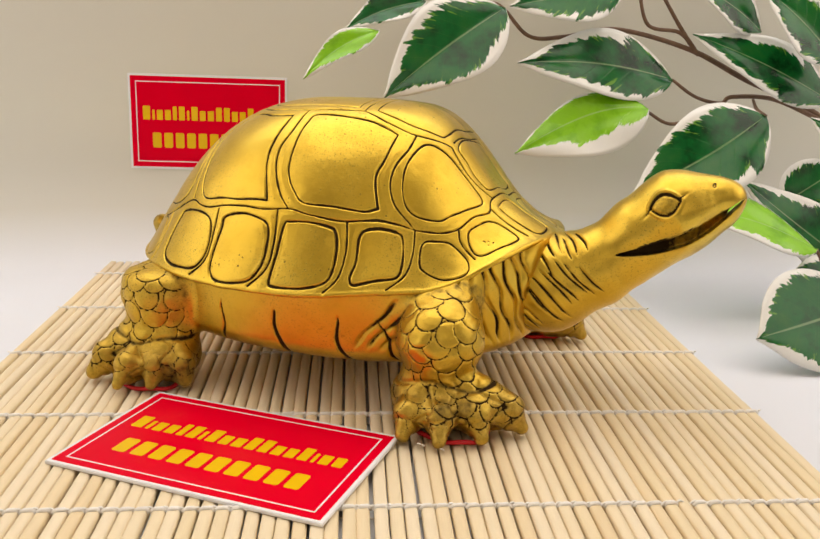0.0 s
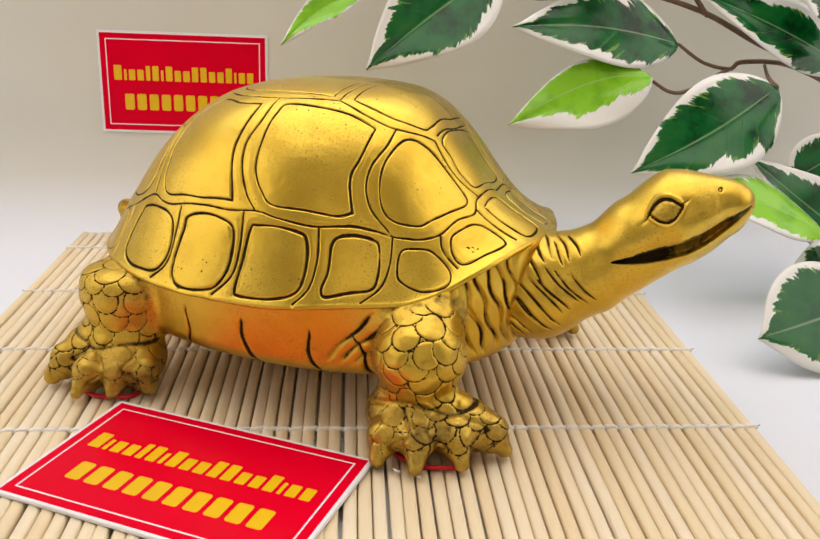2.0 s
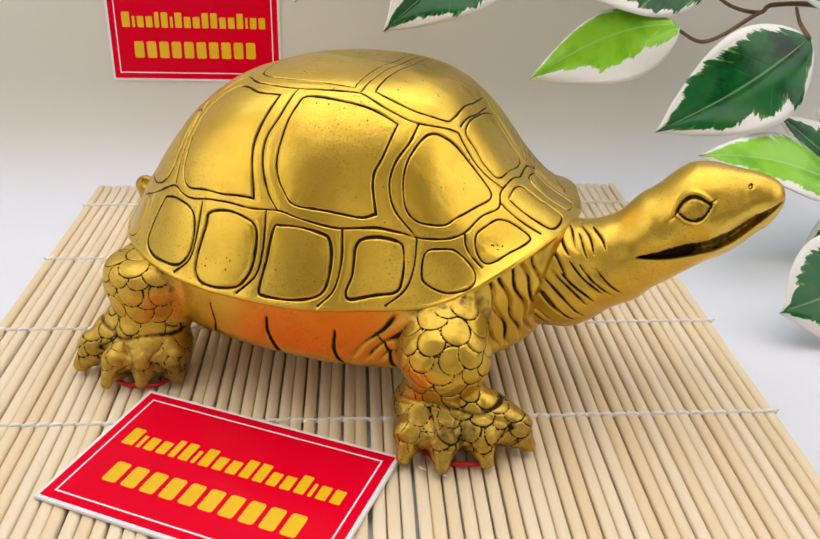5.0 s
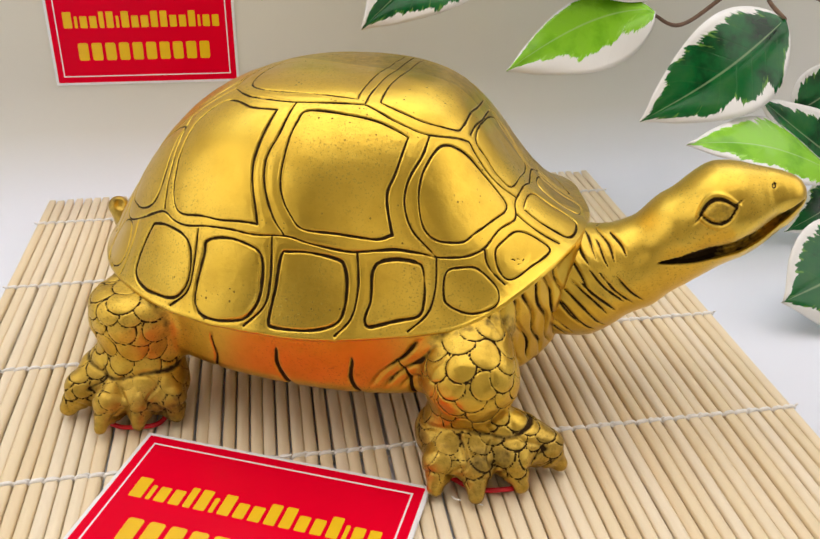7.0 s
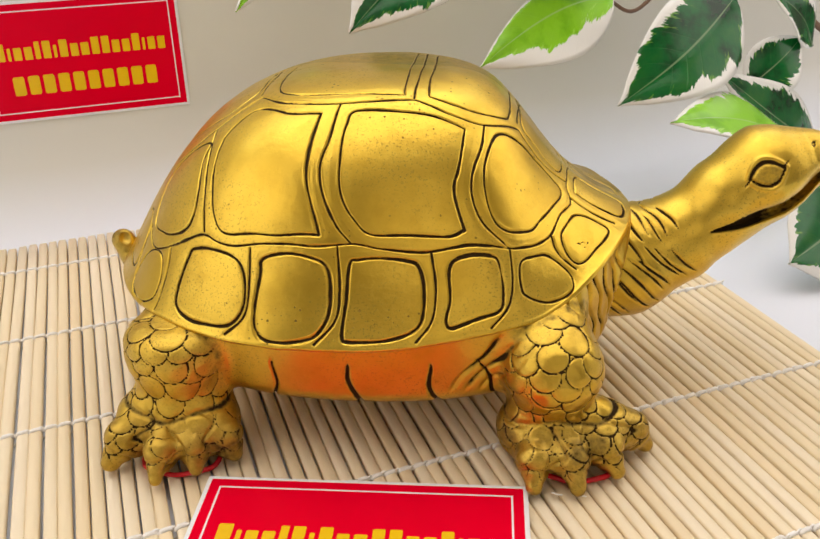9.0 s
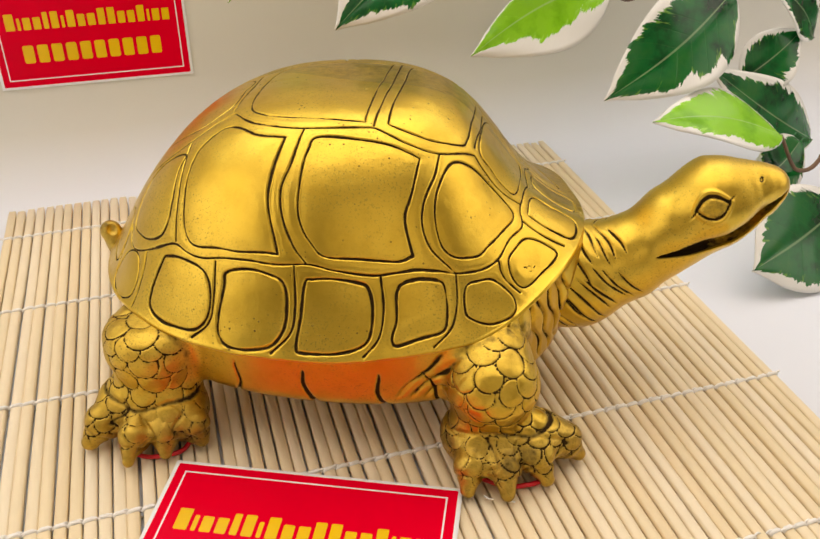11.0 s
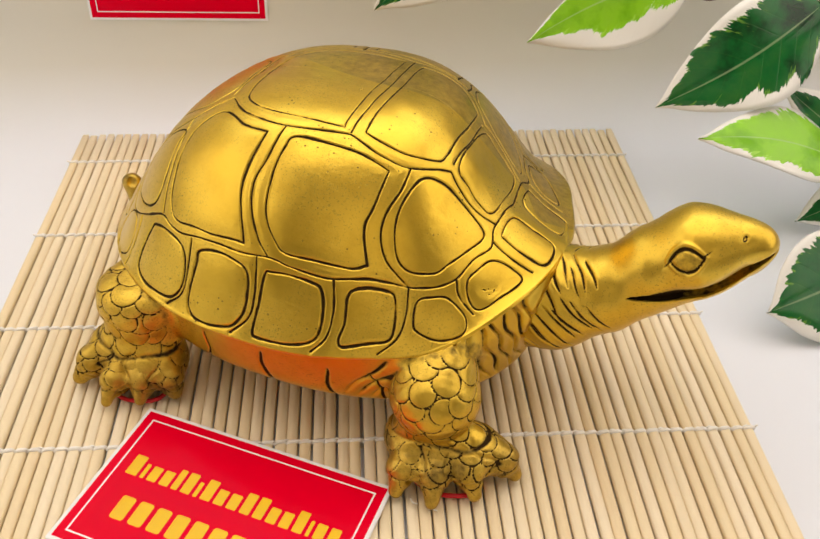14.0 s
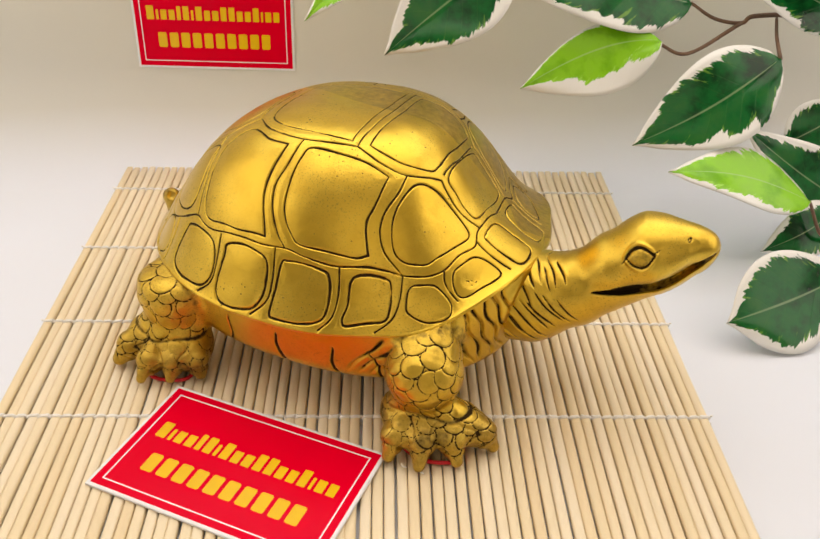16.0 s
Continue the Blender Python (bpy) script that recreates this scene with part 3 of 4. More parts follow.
def shell_part():
    around, rings = 1500, 430
    # closer columns on the carved near side than on the far one
    ang = np.concatenate([np.linspace(-1.12 * np.pi, 0.14 * np.pi, 1200, endpoint=False), np.linspace(0.14 * np.pi, 0.88 * np.pi, 300, endpoint=False)])
    ru, rv = rim_point(ang)
    # rings at even steps along the near flank's profile
    side_u, side_v = rim_point(np.array(-np.pi / 2))
    step = np.linspace(0.004, 1, 3000)
    su = -0.002 + (side_u + 0.002) * step + 0.0112 * (1 - step)
    sv = MID + (side_v - MID) * step - 0.0092 * (1 - step)
    arc = np.concatenate([[0], np.cumsum(np.hypot(np.hypot(np.diff(su), np.diff(sv)), np.diff(dome(su, sv))))])
    rho = np.interp(np.linspace(0, arc[-1], rings), arc, step)
    u = -0.002 + (ru + 0.002)[None] * rho[:, None] + 0.0112 * (1 - rho[:, None])
    v = MID + (rv - MID)[None] * rho[:, None] - 0.0092 * (1 - rho[:, None])
    top = np.stack([u, v, dome(u, v)], -1).reshape(-1, 3)
    faces = quads(rings, around, True)
    n = normals_of(top, faces)
    n[n[:, 2] < 0] *= -1
    marks, kinds = [], []
    for line, kind in shell_curves():
        d = dense(line)
        marks.append(d)
        kinds.append(np.tile(kind, (len(d), 1)))
    away, which = nearest(top, np.vstack(marks))
    depth, width, dark = np.vstack(kinds)[which].T
    # the tool bit deeper at the lower front corner of the great scute
    width = width * (1 + 0.8 * np.exp(-(((top[:, 0] - 0.0299) / 0.006) ** 2 + ((top[:, 1] + 0.0408) / 0.004) ** 2)))
    width = width * np.clip(0.92 + 0.35 * wobble(top, 110, 3) + 0.25 * wobble(top, 520, 4), 0.55, 1.35)
    low = depth * np.exp(-(away / (width * 1.25)) ** 2)
    patina = dark * np.exp(-(away / width) ** 2) * np.clip(1.0 + 0.55 * wobble(top, 240, 7) + 0.3 * wobble(top, 900, 8), 0.3, 1.2)
    burr = 0.00010 * np.exp(-((away - 2.1 * width) / (0.9 * width)) ** 2) * np.clip(0.6 + 0.9 * wobble(top, 300, 9), 0, 1.3)
    pillow = 0.00028 * (1 - np.exp(-away / 0.003))
    top = top + n * (pillow + burr - low + 0.00014 * wobble(top, 90, 5) + 0.00004 * wobble(top, 260, 15))[:, None]
    # the rim: a rounded lip turned under
    edge = top[-around:]
    lip = [edge]
    for out, down in ((0.0004, 0.0004), (0.0005, 0.0010), (0.0001, 0.0016), (-0.0010, 0.0019), (-0.0035, 0.0019), (-0.009, 0.0014), (-0.020, 0.000)):
        scale = 1 + out / 0.065
        lip.append(np.column_stack([-0.002 + (ru + 0.002) * scale, MID + (rv - MID) * scale, edge[:, 2] - down]))
    lip = np.vstack(lip)
    verts = np.vstack([top, lip, [[0.0092, 0.0026, 0.0993]]])
    more = quads(8, around, True) + len(top)
    cap = np.stack([np.full(around, len(verts) - 1), np.arange(around), (np.arange(around) + 1) % around, (np.arange(around) + 1) % around], 1)
    patina = np.concatenate([patina, np.zeros(len(lip) + 1)])
    # the far flank is duller and darker, starting along the ridge
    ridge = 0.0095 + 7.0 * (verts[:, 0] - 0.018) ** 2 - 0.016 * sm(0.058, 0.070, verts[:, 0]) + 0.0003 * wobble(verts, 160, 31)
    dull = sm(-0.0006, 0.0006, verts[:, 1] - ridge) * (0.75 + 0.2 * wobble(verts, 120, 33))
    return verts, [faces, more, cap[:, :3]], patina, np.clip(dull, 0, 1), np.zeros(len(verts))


def cone(p, a, b, ra, rb):
    """Distance to a tapered capsule."""
    a, b = np.array(a, np.float32), np.array(b, np.float32)
    d = b - a
    t = np.clip(((p - a) @ d) / max(float(d @ d), 1e-12), 0, 1)
    return np.linalg.norm(p - a - t[..., None] * d, axis=-1) - (ra + (rb - ra) * t)


def ball(p, c, r):
    q = (p - np.array(c, np.float32)) / np.array(r, np.float32)
    k = np.linalg.norm(q, axis=-1)
    return (k - 1) * min(r)


def blend(a, b, k):
    h = np.clip(0.5 + 0.5 * (b - a) / k, 0, 1)
    return b + (a - b) * h - k * h * (1 - h)


FRONT_TOES = [(0.0496, -0.0655), (0.0613, -0.0650), (0.0726, -0.0575), (0.0818, -0.0450)]
REAR_TOES = [(-0.0705, -0.0625), (-0.0551, -0.0690), (-0.0450, -0.0640), (-0.0354, -0.0570)]


def leg_field(p):
    """Legs on the side v < 0; the other side is its mirror image."""
    q = np.stack([p[..., 0], 0.005 - np.abs(p[..., 1] - 0.005), p[..., 2]], -1)
    d = cone(q, (0.050, -0.034, 0.041), (0.0545, -0.0460, 0.029), 0.0118, 0.0132)
    d = blend(d, cone(q, (0.0545, -0.0465, 0.027), (0.0545, -0.0470, 0.015), 0.0126, 0.0084), 0.004)
    d = blend(d, cone(q, (0.0490, -0.0480, 0.0096), (0.0675, -0.0460, 0.0090), 0.0098, 0.0088), 0.005)
    d = blend(d, cone(q, (0.0540, -0.0475, 0.014), (0.0700, -0.0455, 0.009), 0.0080, 0.0055), 0.004)
    for k, (u, v) in enumerate(FRONT_TOES):
        base = (0.0500 + 0.0062 * k, -0.0500 + 0.0018 * k, 0.0095)
        knuckle = (base[0] + (u - base[0]) * 0.66, base[1] + (v - base[1]) * 0.66, 0.0080)
        d = blend(d, cone(q, base, knuckle, 0.0060, 0.0052), 0.0030)
        d = blend(d, cone(q, (base[0], base[1], 0.0060), (knuckle[0], knuckle[1], 0.0044), 0.0054, 0.0036), 0.0026)
        d = blend(d, cone(q, knuckle, (u, v, 0.0027), 0.0038, 0.0024), 0.0015)
    e = cone(q, (-0.047, -0.034, 0.044), (-0.0525, -0.0435, 0.032), 0.0130, 0.0148)
    e = blend(e, cone(q, (-0.0525, -0.0440, 0.029), (-0.0520, -0.0465, 0.017), 0.0135, 0.0110), 0.004)
    e = blend(e, cone(q, (-0.0610, -0.0495, 0.0102), (-0.0455, -0.0500, 0.0102), 0.0104, 0.0100), 0.005)
    for k, (u, v) in enumerate(REAR_TOES):
        base = (-0.0605 + 0.0060 * k, -0.0500 - 0.0010 * k, 0.0110)
        knuckle = (base[0] + (u - base[0]) * 0.68, base[1] + (v - base[1]) * 0.68, 0.0088)
        fat = 0.0058 if k == 0 else 0.0050
        e = blend(e, cone(q, base, knuckle, fat + 0.0004, fat * 0.9), 0.0032)
        e = blend(e, cone(q, (base[0], base[1], 0.0060), (knuckle[0], knuckle[1], 0.0044), 0.0054, 0.0036), 0.0026)
        e = blend(e, cone(q, knuckle, (u, v, 0.0030), fat * 0.76, 0.0030 if k == 0 else 0.0021), 0.0015)
    d = np.minimum(d, e)
    roof = p[..., 2] - rim_z(p[..., 0]) + 0.0012
    return -blend(-d, -roof, 0.005)


def trunk_field(p):
    plan = (np.abs(p[..., 0] / 0.0740) ** 2.3 + np.abs((p[..., 1] - 0.006) / 0.0582) ** 2.3) ** (1 / 2.3)
    plan = plan / (1 + 0.038 * np.clip((p[..., 2] - 0.016) / 0.02, -0.5, 1.3))
    d = ((plan ** 2.6 + np.clip((0.0235 - p[..., 2]) / 0.0130, 0, 4) ** 2.6) ** (1 / 2.6) - 1) * 0.03
    d = np.maximum(d, p[..., 2] - rim_z(p[..., 0]) + 0.0010)
    d = blend(d, cone(p, (-0.071, -0.002, 0.038), (-0.0790, -0.0035, 0.0400), 0.0080, 0.0045), 0.004)
    d = blend(d, cone(p, (-0.0795, -0.0035, 0.0390), (-0.0822, -0.0040, 0.0455), 0.0040, 0.0036), 0.0015)
    d = np.maximum(d, -ball(p, (-0.0800, -0.0065, 0.0485), (0.0022, 0.0020, 0.0030)))
    collar = cone(p, (0.052, 0.001, 0.0365), (0.068, 0.0018, 0.0375), 0.0230, 0.0208)
    collar = -blend(-collar, -(p[..., 0] - 0.0712 - 0.30 * (p[..., 2] - 0.037)), 0.0025)
    return blend(d, collar, 0.005)


def body_field(p):
    return blend(trunk_field(p), leg_field(p), 0.0045)


JAW_A, JAW_B = np.array((0.1015, 0.0525)), np.array((0.1395, 0.0725))


def head_solid(p):
    d = cone(p, (0.060, 0.0015, 0.037), (0.078, 0.0025, 0.0385), 0.0185, 0.0172)
    d = blend(d, cone(p, (0.078, 0.0025, 0.0385), (0.0935, 0.0040, 0.0450), 0.0170, 0.0132), 0.004)
    d = blend(d, cone(p, (0.0935, 0.0040, 0.0450), (0.1070, 0.0055, 0.0565), 0.0131, 0.0118), 0.004)
    d = blend(d, cone(p, (0.1085, 0.0060, 0.0593), (0.1190, 0.0073, 0.0663), 0.0124, 0.0136), 0.005)
    d = blend(d, cone(p, (0.1190, 0.0073, 0.0663), (0.1308, 0.0086, 0.0710), 0.0136, 0.0078), 0.005)
    d = blend(d, cone(p, (0.1290, 0.0085, 0.0708), (0.1352, 0.0090, 0.0722), 0.0074, 0.0046), 0.004)
    return blend(d, cone(p, (0.1050, 0.0058, 0.0518), (0.1322, 0.0087, 0.0668), 0.0112, 0.0050), 0.004)


def jaw_gap(p):
    """Across and along the mouth's line, and how wide it stands open there."""
    d = JAW_B - JAW_A
    length = np.hypot(*d)
    d = d / length
    x, z = p[..., 0] - JAW_A[0], p[..., 2] - JAW_A[1]
    s = (x * d[0] + z * d[1]) / length
    across = -x * d[1] + z * d[0] + 0.0038 * np.sin(np.pi * np.clip(s, 0, 1.1))
    return across, s, 0.00005 + 0.0020 * np.maximum(np.sin(np.pi * np.clip(s * 0.97 + 0.02, 0, 1)), 0) ** 0.8


def head_field(p):
    d = head_solid(p)
    across, s, half = jaw_gap(p)
    lip = np.exp(-((across - 0.0010) / 0.0026) ** 2) * (across > -half) * np.clip(s * 3, 0, 1) * sm(1.0, 0.72, s)
    d = d + 0.0016 * lip
    gap = np.maximum(np.abs(across) - half, np.maximum(-s, s - 1.2) * 0.04)
    gap = np.maximum(gap, -(d + 0.0030))
    return np.maximum(d, -gap)


def surface_net(field, low, high, step):
    """A mesh of the zero surface of a field on a grid."""
    axes = [np.arange(a, b, step, dtype=np.float32) for a, b in zip(low, high)]
    vals = np.empty([len(a) for a in axes], np.float32)
    yy, zz = np.meshgrid(axes[1], axes[2], indexing="ij")
    for i in range(0, len(axes[0]), 12):
        xs = axes[0][i:i + 12]
        block = np.empty((len(xs), *yy.shape, 3), np.float32)
        block[..., 0], block[..., 1], block[..., 2] = xs[:, None, None], yy, zz
        vals[i:i + 12] = field(block)
    inside = vals < 0
    count = sum(inside[i:inside.shape[0] - 1 + i, j:inside.shape[1] - 1 + j, k:inside.shape[2] - 1 + k].astype(np.int8) for i in (0, 1) for j in (0, 1) for k in (0, 1))
    cells = np.argwhere((count > 0) & (count < 8))
    index = np.full(count.shape, -1, np.int64)
    index[tuple(cells.T)] = np.arange(len(cells))
    total, hits = np.zeros((len(cells), 3)), np.zeros(len(cells))
    corner = {(i, j, k): vals[cells[:, 0] + i, cells[:, 1] + j, cells[:, 2] + k] for i in (0, 1) for j in (0, 1) for k in (0, 1)}
    for a in corner:
        for axis in range(3):
            if a[axis] == 0:
                b = tuple(1 if n == axis else a[n] for n in range(3))
                fa, fb = corner[a], corner[b]
                cross = (fa < 0) != (fb < 0)
                t = np.where(cross, fa / np.where(cross, fa - fb, 1), 0)
                spot = np.tile(np.array(a, float), (len(cells), 1))
                spot[:, axis] += t
                total += spot * cross[:, None]
                hits += cross
    verts = np.array(low) + (cells + total / hits[:, None]) * step
    faces = []
    for axis in range(3):
        b, c = (axis + 1) % 3, (axis + 2) % 3
        first = [slice(None)] * 3
        second = [slice(None)] * 3
        first[axis], second[axis] = slice(0, -1), slice(1, None)
        s0, s1 = inside[tuple(first)], inside[tuple(second)]
        at = np.argwhere(s0 != s1)
        ok = (at[:, b] > 0) & (at[:, c] > 0) & (at[:, b] < count.shape[b]) & (at[:, c] < count.shape[c])
        at = at[ok]
        ring = []
        for db, dc in ((-1, -1), (0, -1), (0, 0), (-1, 0)):
            q = at.copy()
            q[:, b] += db
            q[:, c] += dc
            ring.append(index[tuple(q.T)])
        quad = np.stack(ring, 1)
        flip = ~s0[tuple(at.T)]
        quad[flip] = quad[flip][:, ::-1]
        faces.append(quad[(quad >= 0).all(1)])
    return verts, np.vstack(faces)


def scatter(points, gap, rng):
    """Some of the points, no two nearer than gap."""
    chosen = []
    for p in points[rng.permutation(len(points))[:6000]]:
        if all((p[0] - q[0]) ** 2 + (p[1] - q[1]) ** 2 + (p[2] - q[2]) ** 2 > gap * gap for q in chosen):
            chosen.append(p)
    return np.array(chosen)


def scales(points, marks, radii):
    """Overlapping round scales, upper over lower: the distance inside each one's edge, and that edge's share."""
    inside, rise = np.full(len(points), -1.0), np.zeros(len(points))
    for k in np.argsort(marks[:, 2]):
        d = np.linalg.norm(points - marks[k], axis=1)
        here = d < radii[k]
        inside[here] = radii[k] - d[here]
        rise[here] = 1 - (d[here] / radii[k]) ** 2 + 0.35 * (marks[k, 2] - points[here, 2]) / radii[k]
    return inside, rise


def body_part():
    verts, faces = surface_net(body_field, (-0.092, -0.078, -0.0012), (0.098, 0.078, 0.060), 0.00043)
    n = normals_of(verts, faces)
    rng = np.random.RandomState(4)
    leg = leg_field(verts.astype(np.float32))
    trunk = trunk_field(verts.astype(np.float32))
    on_leg = sm(-0.002, 0.003, trunk - leg)
    move, patina = np.zeros(len(verts)), np.zeros(len(verts))
    ankle = 0.0165 + 0.0012 * np.sin(verts[:, 0] * 260)
    upper = (on_leg > 0.4) & (verts[:, 2] > 0.016)
    lower = (on_leg > 0.5) & (verts[:, 2] <= 0.017) & (verts[:, 2] > 0.0055)
    near = on_leg > 0.02
    pts = verts[near]
    for mask, gap, depth, width, high in ((upper, 0.0052, 0.00040, 0.00034, 0.00018), (lower, 0.0042, 0.00038, 0.00031, 0.00020)):
        marks = scatter(verts[mask], gap, rng)
        inside, rise = scales(pts, marks, gap * rng.uniform(0.84, 1.02, len(marks)))
        span = sm(-0.0012, 0.0012, (pts[:, 2] - ankle[near]) * (-1 if mask is lower else 1))
        if mask is lower:
            span = span * sm(0.0035, 0.0065, pts[:, 2]) * (0.55 + 0.45 * np.maximum(sm(0.058, 0.064, pts[:, 0]), sm(-0.052, -0.058, pts[:, 0])))
        g = np.exp(-(inside / width) ** 2)
        w = on_leg[near] * span
        move[near] += w * (high * rise * (inside > 0) - depth * g)
        worn = np.clip(1.05 + 0.5 * wobble(pts, 100, 8), 0.55, 1.35)
        patina[near] = np.maximum(patina[near], 1.15 * w * worn * np.exp(-(inside / (width * (1.0 if mask is lower else 1.1))) ** 2))
    u, v, z = verts.T
    # the crease over each foot
    g = np.exp(-((z - ankle) / 0.0008) ** 2) * on_leg
    move -= 0.0007 * g
    patina = np.maximum(patina, g * np.clip(0.65 + 0.6 * wobble(verts, 110, 21), 0, 1.1))
    # dirt on top of the feet, and mottled darkening low between the toes
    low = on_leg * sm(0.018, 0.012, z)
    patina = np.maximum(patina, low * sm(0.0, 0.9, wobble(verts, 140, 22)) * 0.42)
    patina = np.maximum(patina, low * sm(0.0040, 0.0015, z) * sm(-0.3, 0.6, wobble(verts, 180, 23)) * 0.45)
    # furrows between the toes, and a crease behind each claw
    near_v = 0.005 - np.abs(v - 0.005)
    for toes, cu, cv in ((FRONT_TOES, 0.0560, -0.0460), (REAR_TOES, -0.0525, -0.0470)):
        angle, reach = np.arctan2(near_v - cv, u - cu), np.hypot(u - cu, near_v - cv)
        turns = [math.atan2(tv - cv, tu - cu) for tu, tv in toes]
        here = on_leg * sm(0.0195, 0.0165, z) * (reach < 0.032) * (near_v < cv + 0.012)
        for a0, a1 in zip(turns, turns[1:]):
            off = (angle - (a0 + a1) / 2 + 0.12 * np.sin(z * 700 + a0 * 5)) * reach
            g = np.exp(-(off / 0.00075) ** 2) * here * sm(0.005, 0.009, reach)
            move -= 0.0007 * g
            patina = np.maximum(patina, 0.7 * g * np.clip(0.7 + 0.6 * wobble(verts, 170, 24), 0, 1.2))
        for tu, tv in toes:
            tip = np.sqrt((u - tu) ** 2 + (near_v - tv) ** 2 + (z - 0.0024) ** 2)
            g = np.exp(-((tip - 0.0058) / 0.0005) ** 2) * here
            move -= 0.0004 * g
            patina = np.maximum(patina, 0.55 * g * np.clip(0.6 + 0.7 * wobble(verts, 200, 25), 0, 1.2))
    # grooves of the belly
    for at, lean, wide in ((-0.0235, 0.1, 0.00045), (-0.0004, -0.15, 0.0008), (0.0215, -0.1, 0.0007), (0.038, -0.35, 0.0005)):
        line = u - at - lean * (z - 0.022) - 0.0007 * np.sin(z * 420 + at * 900)
        g = np.exp(-(line / (wide * (0.55 + 0.6 * sm(0.034, 0.016, z)))) ** 2) * sm(0.0075, 0.010, z) * sm(0.0345, 0.0305, z) * (1 - on_leg) * (v < 0.066) * (np.abs(v) > 0.02)
        move -= 0.0009 * g
        patina = np.maximum(patina, 1.25 * g)
    # folds of skin between belly, legs and neck
    for k in range(3):
        line = (u - 0.0345 - 0.0048 * k) - 0.85 * (z - 0.033) + 0.0006 * np.sin(z * 500 + k)
        g = np.exp(-(line / 0.0008) ** 2) * sm(0.021, 0.026, z) * sm(0.041, 0.037, z) * (np.abs(v - 0.006) > 0.035) * (1 - 0.8 * on_leg)
        move -= 0.0010 * g
        patina = np.maximum(patina, g * np.clip(0.6 + 0.6 * wobble(verts, 150, 30 + k), 0, 1.0))
    for k in range(7):
        line = (u - 0.0520 - 0.0048 * k) - 0.55 * (np.abs(v - 0.003) - 0.024) + 0.42 * (z - 0.036) + 0.0008 * np.sin(z * 420 + 2 * k)
        g = np.exp(-(line / 0.00065) ** 2) * sm(0.020, 0.027, z) * sm(0.058, 0.052, z) * sm(0.044, 0.050, u) * (1 - on_leg)
        move -= 0.0012 * g
        patina = np.maximum(patina, g * np.clip(0.65 + 0.7 * wobble(verts, 110, 6 + k), 0, 1.1))
    # patina and painted shade in the sunk gap between belly and legs
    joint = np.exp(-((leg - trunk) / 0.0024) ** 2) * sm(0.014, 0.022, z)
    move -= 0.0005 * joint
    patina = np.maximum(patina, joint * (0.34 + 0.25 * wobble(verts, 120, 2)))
    move += (0.00020 * wobble(verts, 260, 9) + 0.00012 * wobble(verts, 600, 10)) * on_leg
    verts = verts + n * move[:, None]
    tail = sm(-0.074, -0.078, verts[:, 0])
    patina = np.maximum(patina, tail * (0.25 + 0.2 * wobble(verts, 300, 60)))
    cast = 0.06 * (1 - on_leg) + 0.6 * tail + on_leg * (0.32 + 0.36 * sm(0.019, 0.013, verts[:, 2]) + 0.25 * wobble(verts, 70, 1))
    satin = 0.32 * (1 - on_leg) * sm(0.066, 0.058, np.abs(verts[:, 0])) + (0.18 + 0.5 * (verts[:, 0] < 0)) * on_leg
    return verts, [faces], patina, np.clip(cast, 0, 1), satin


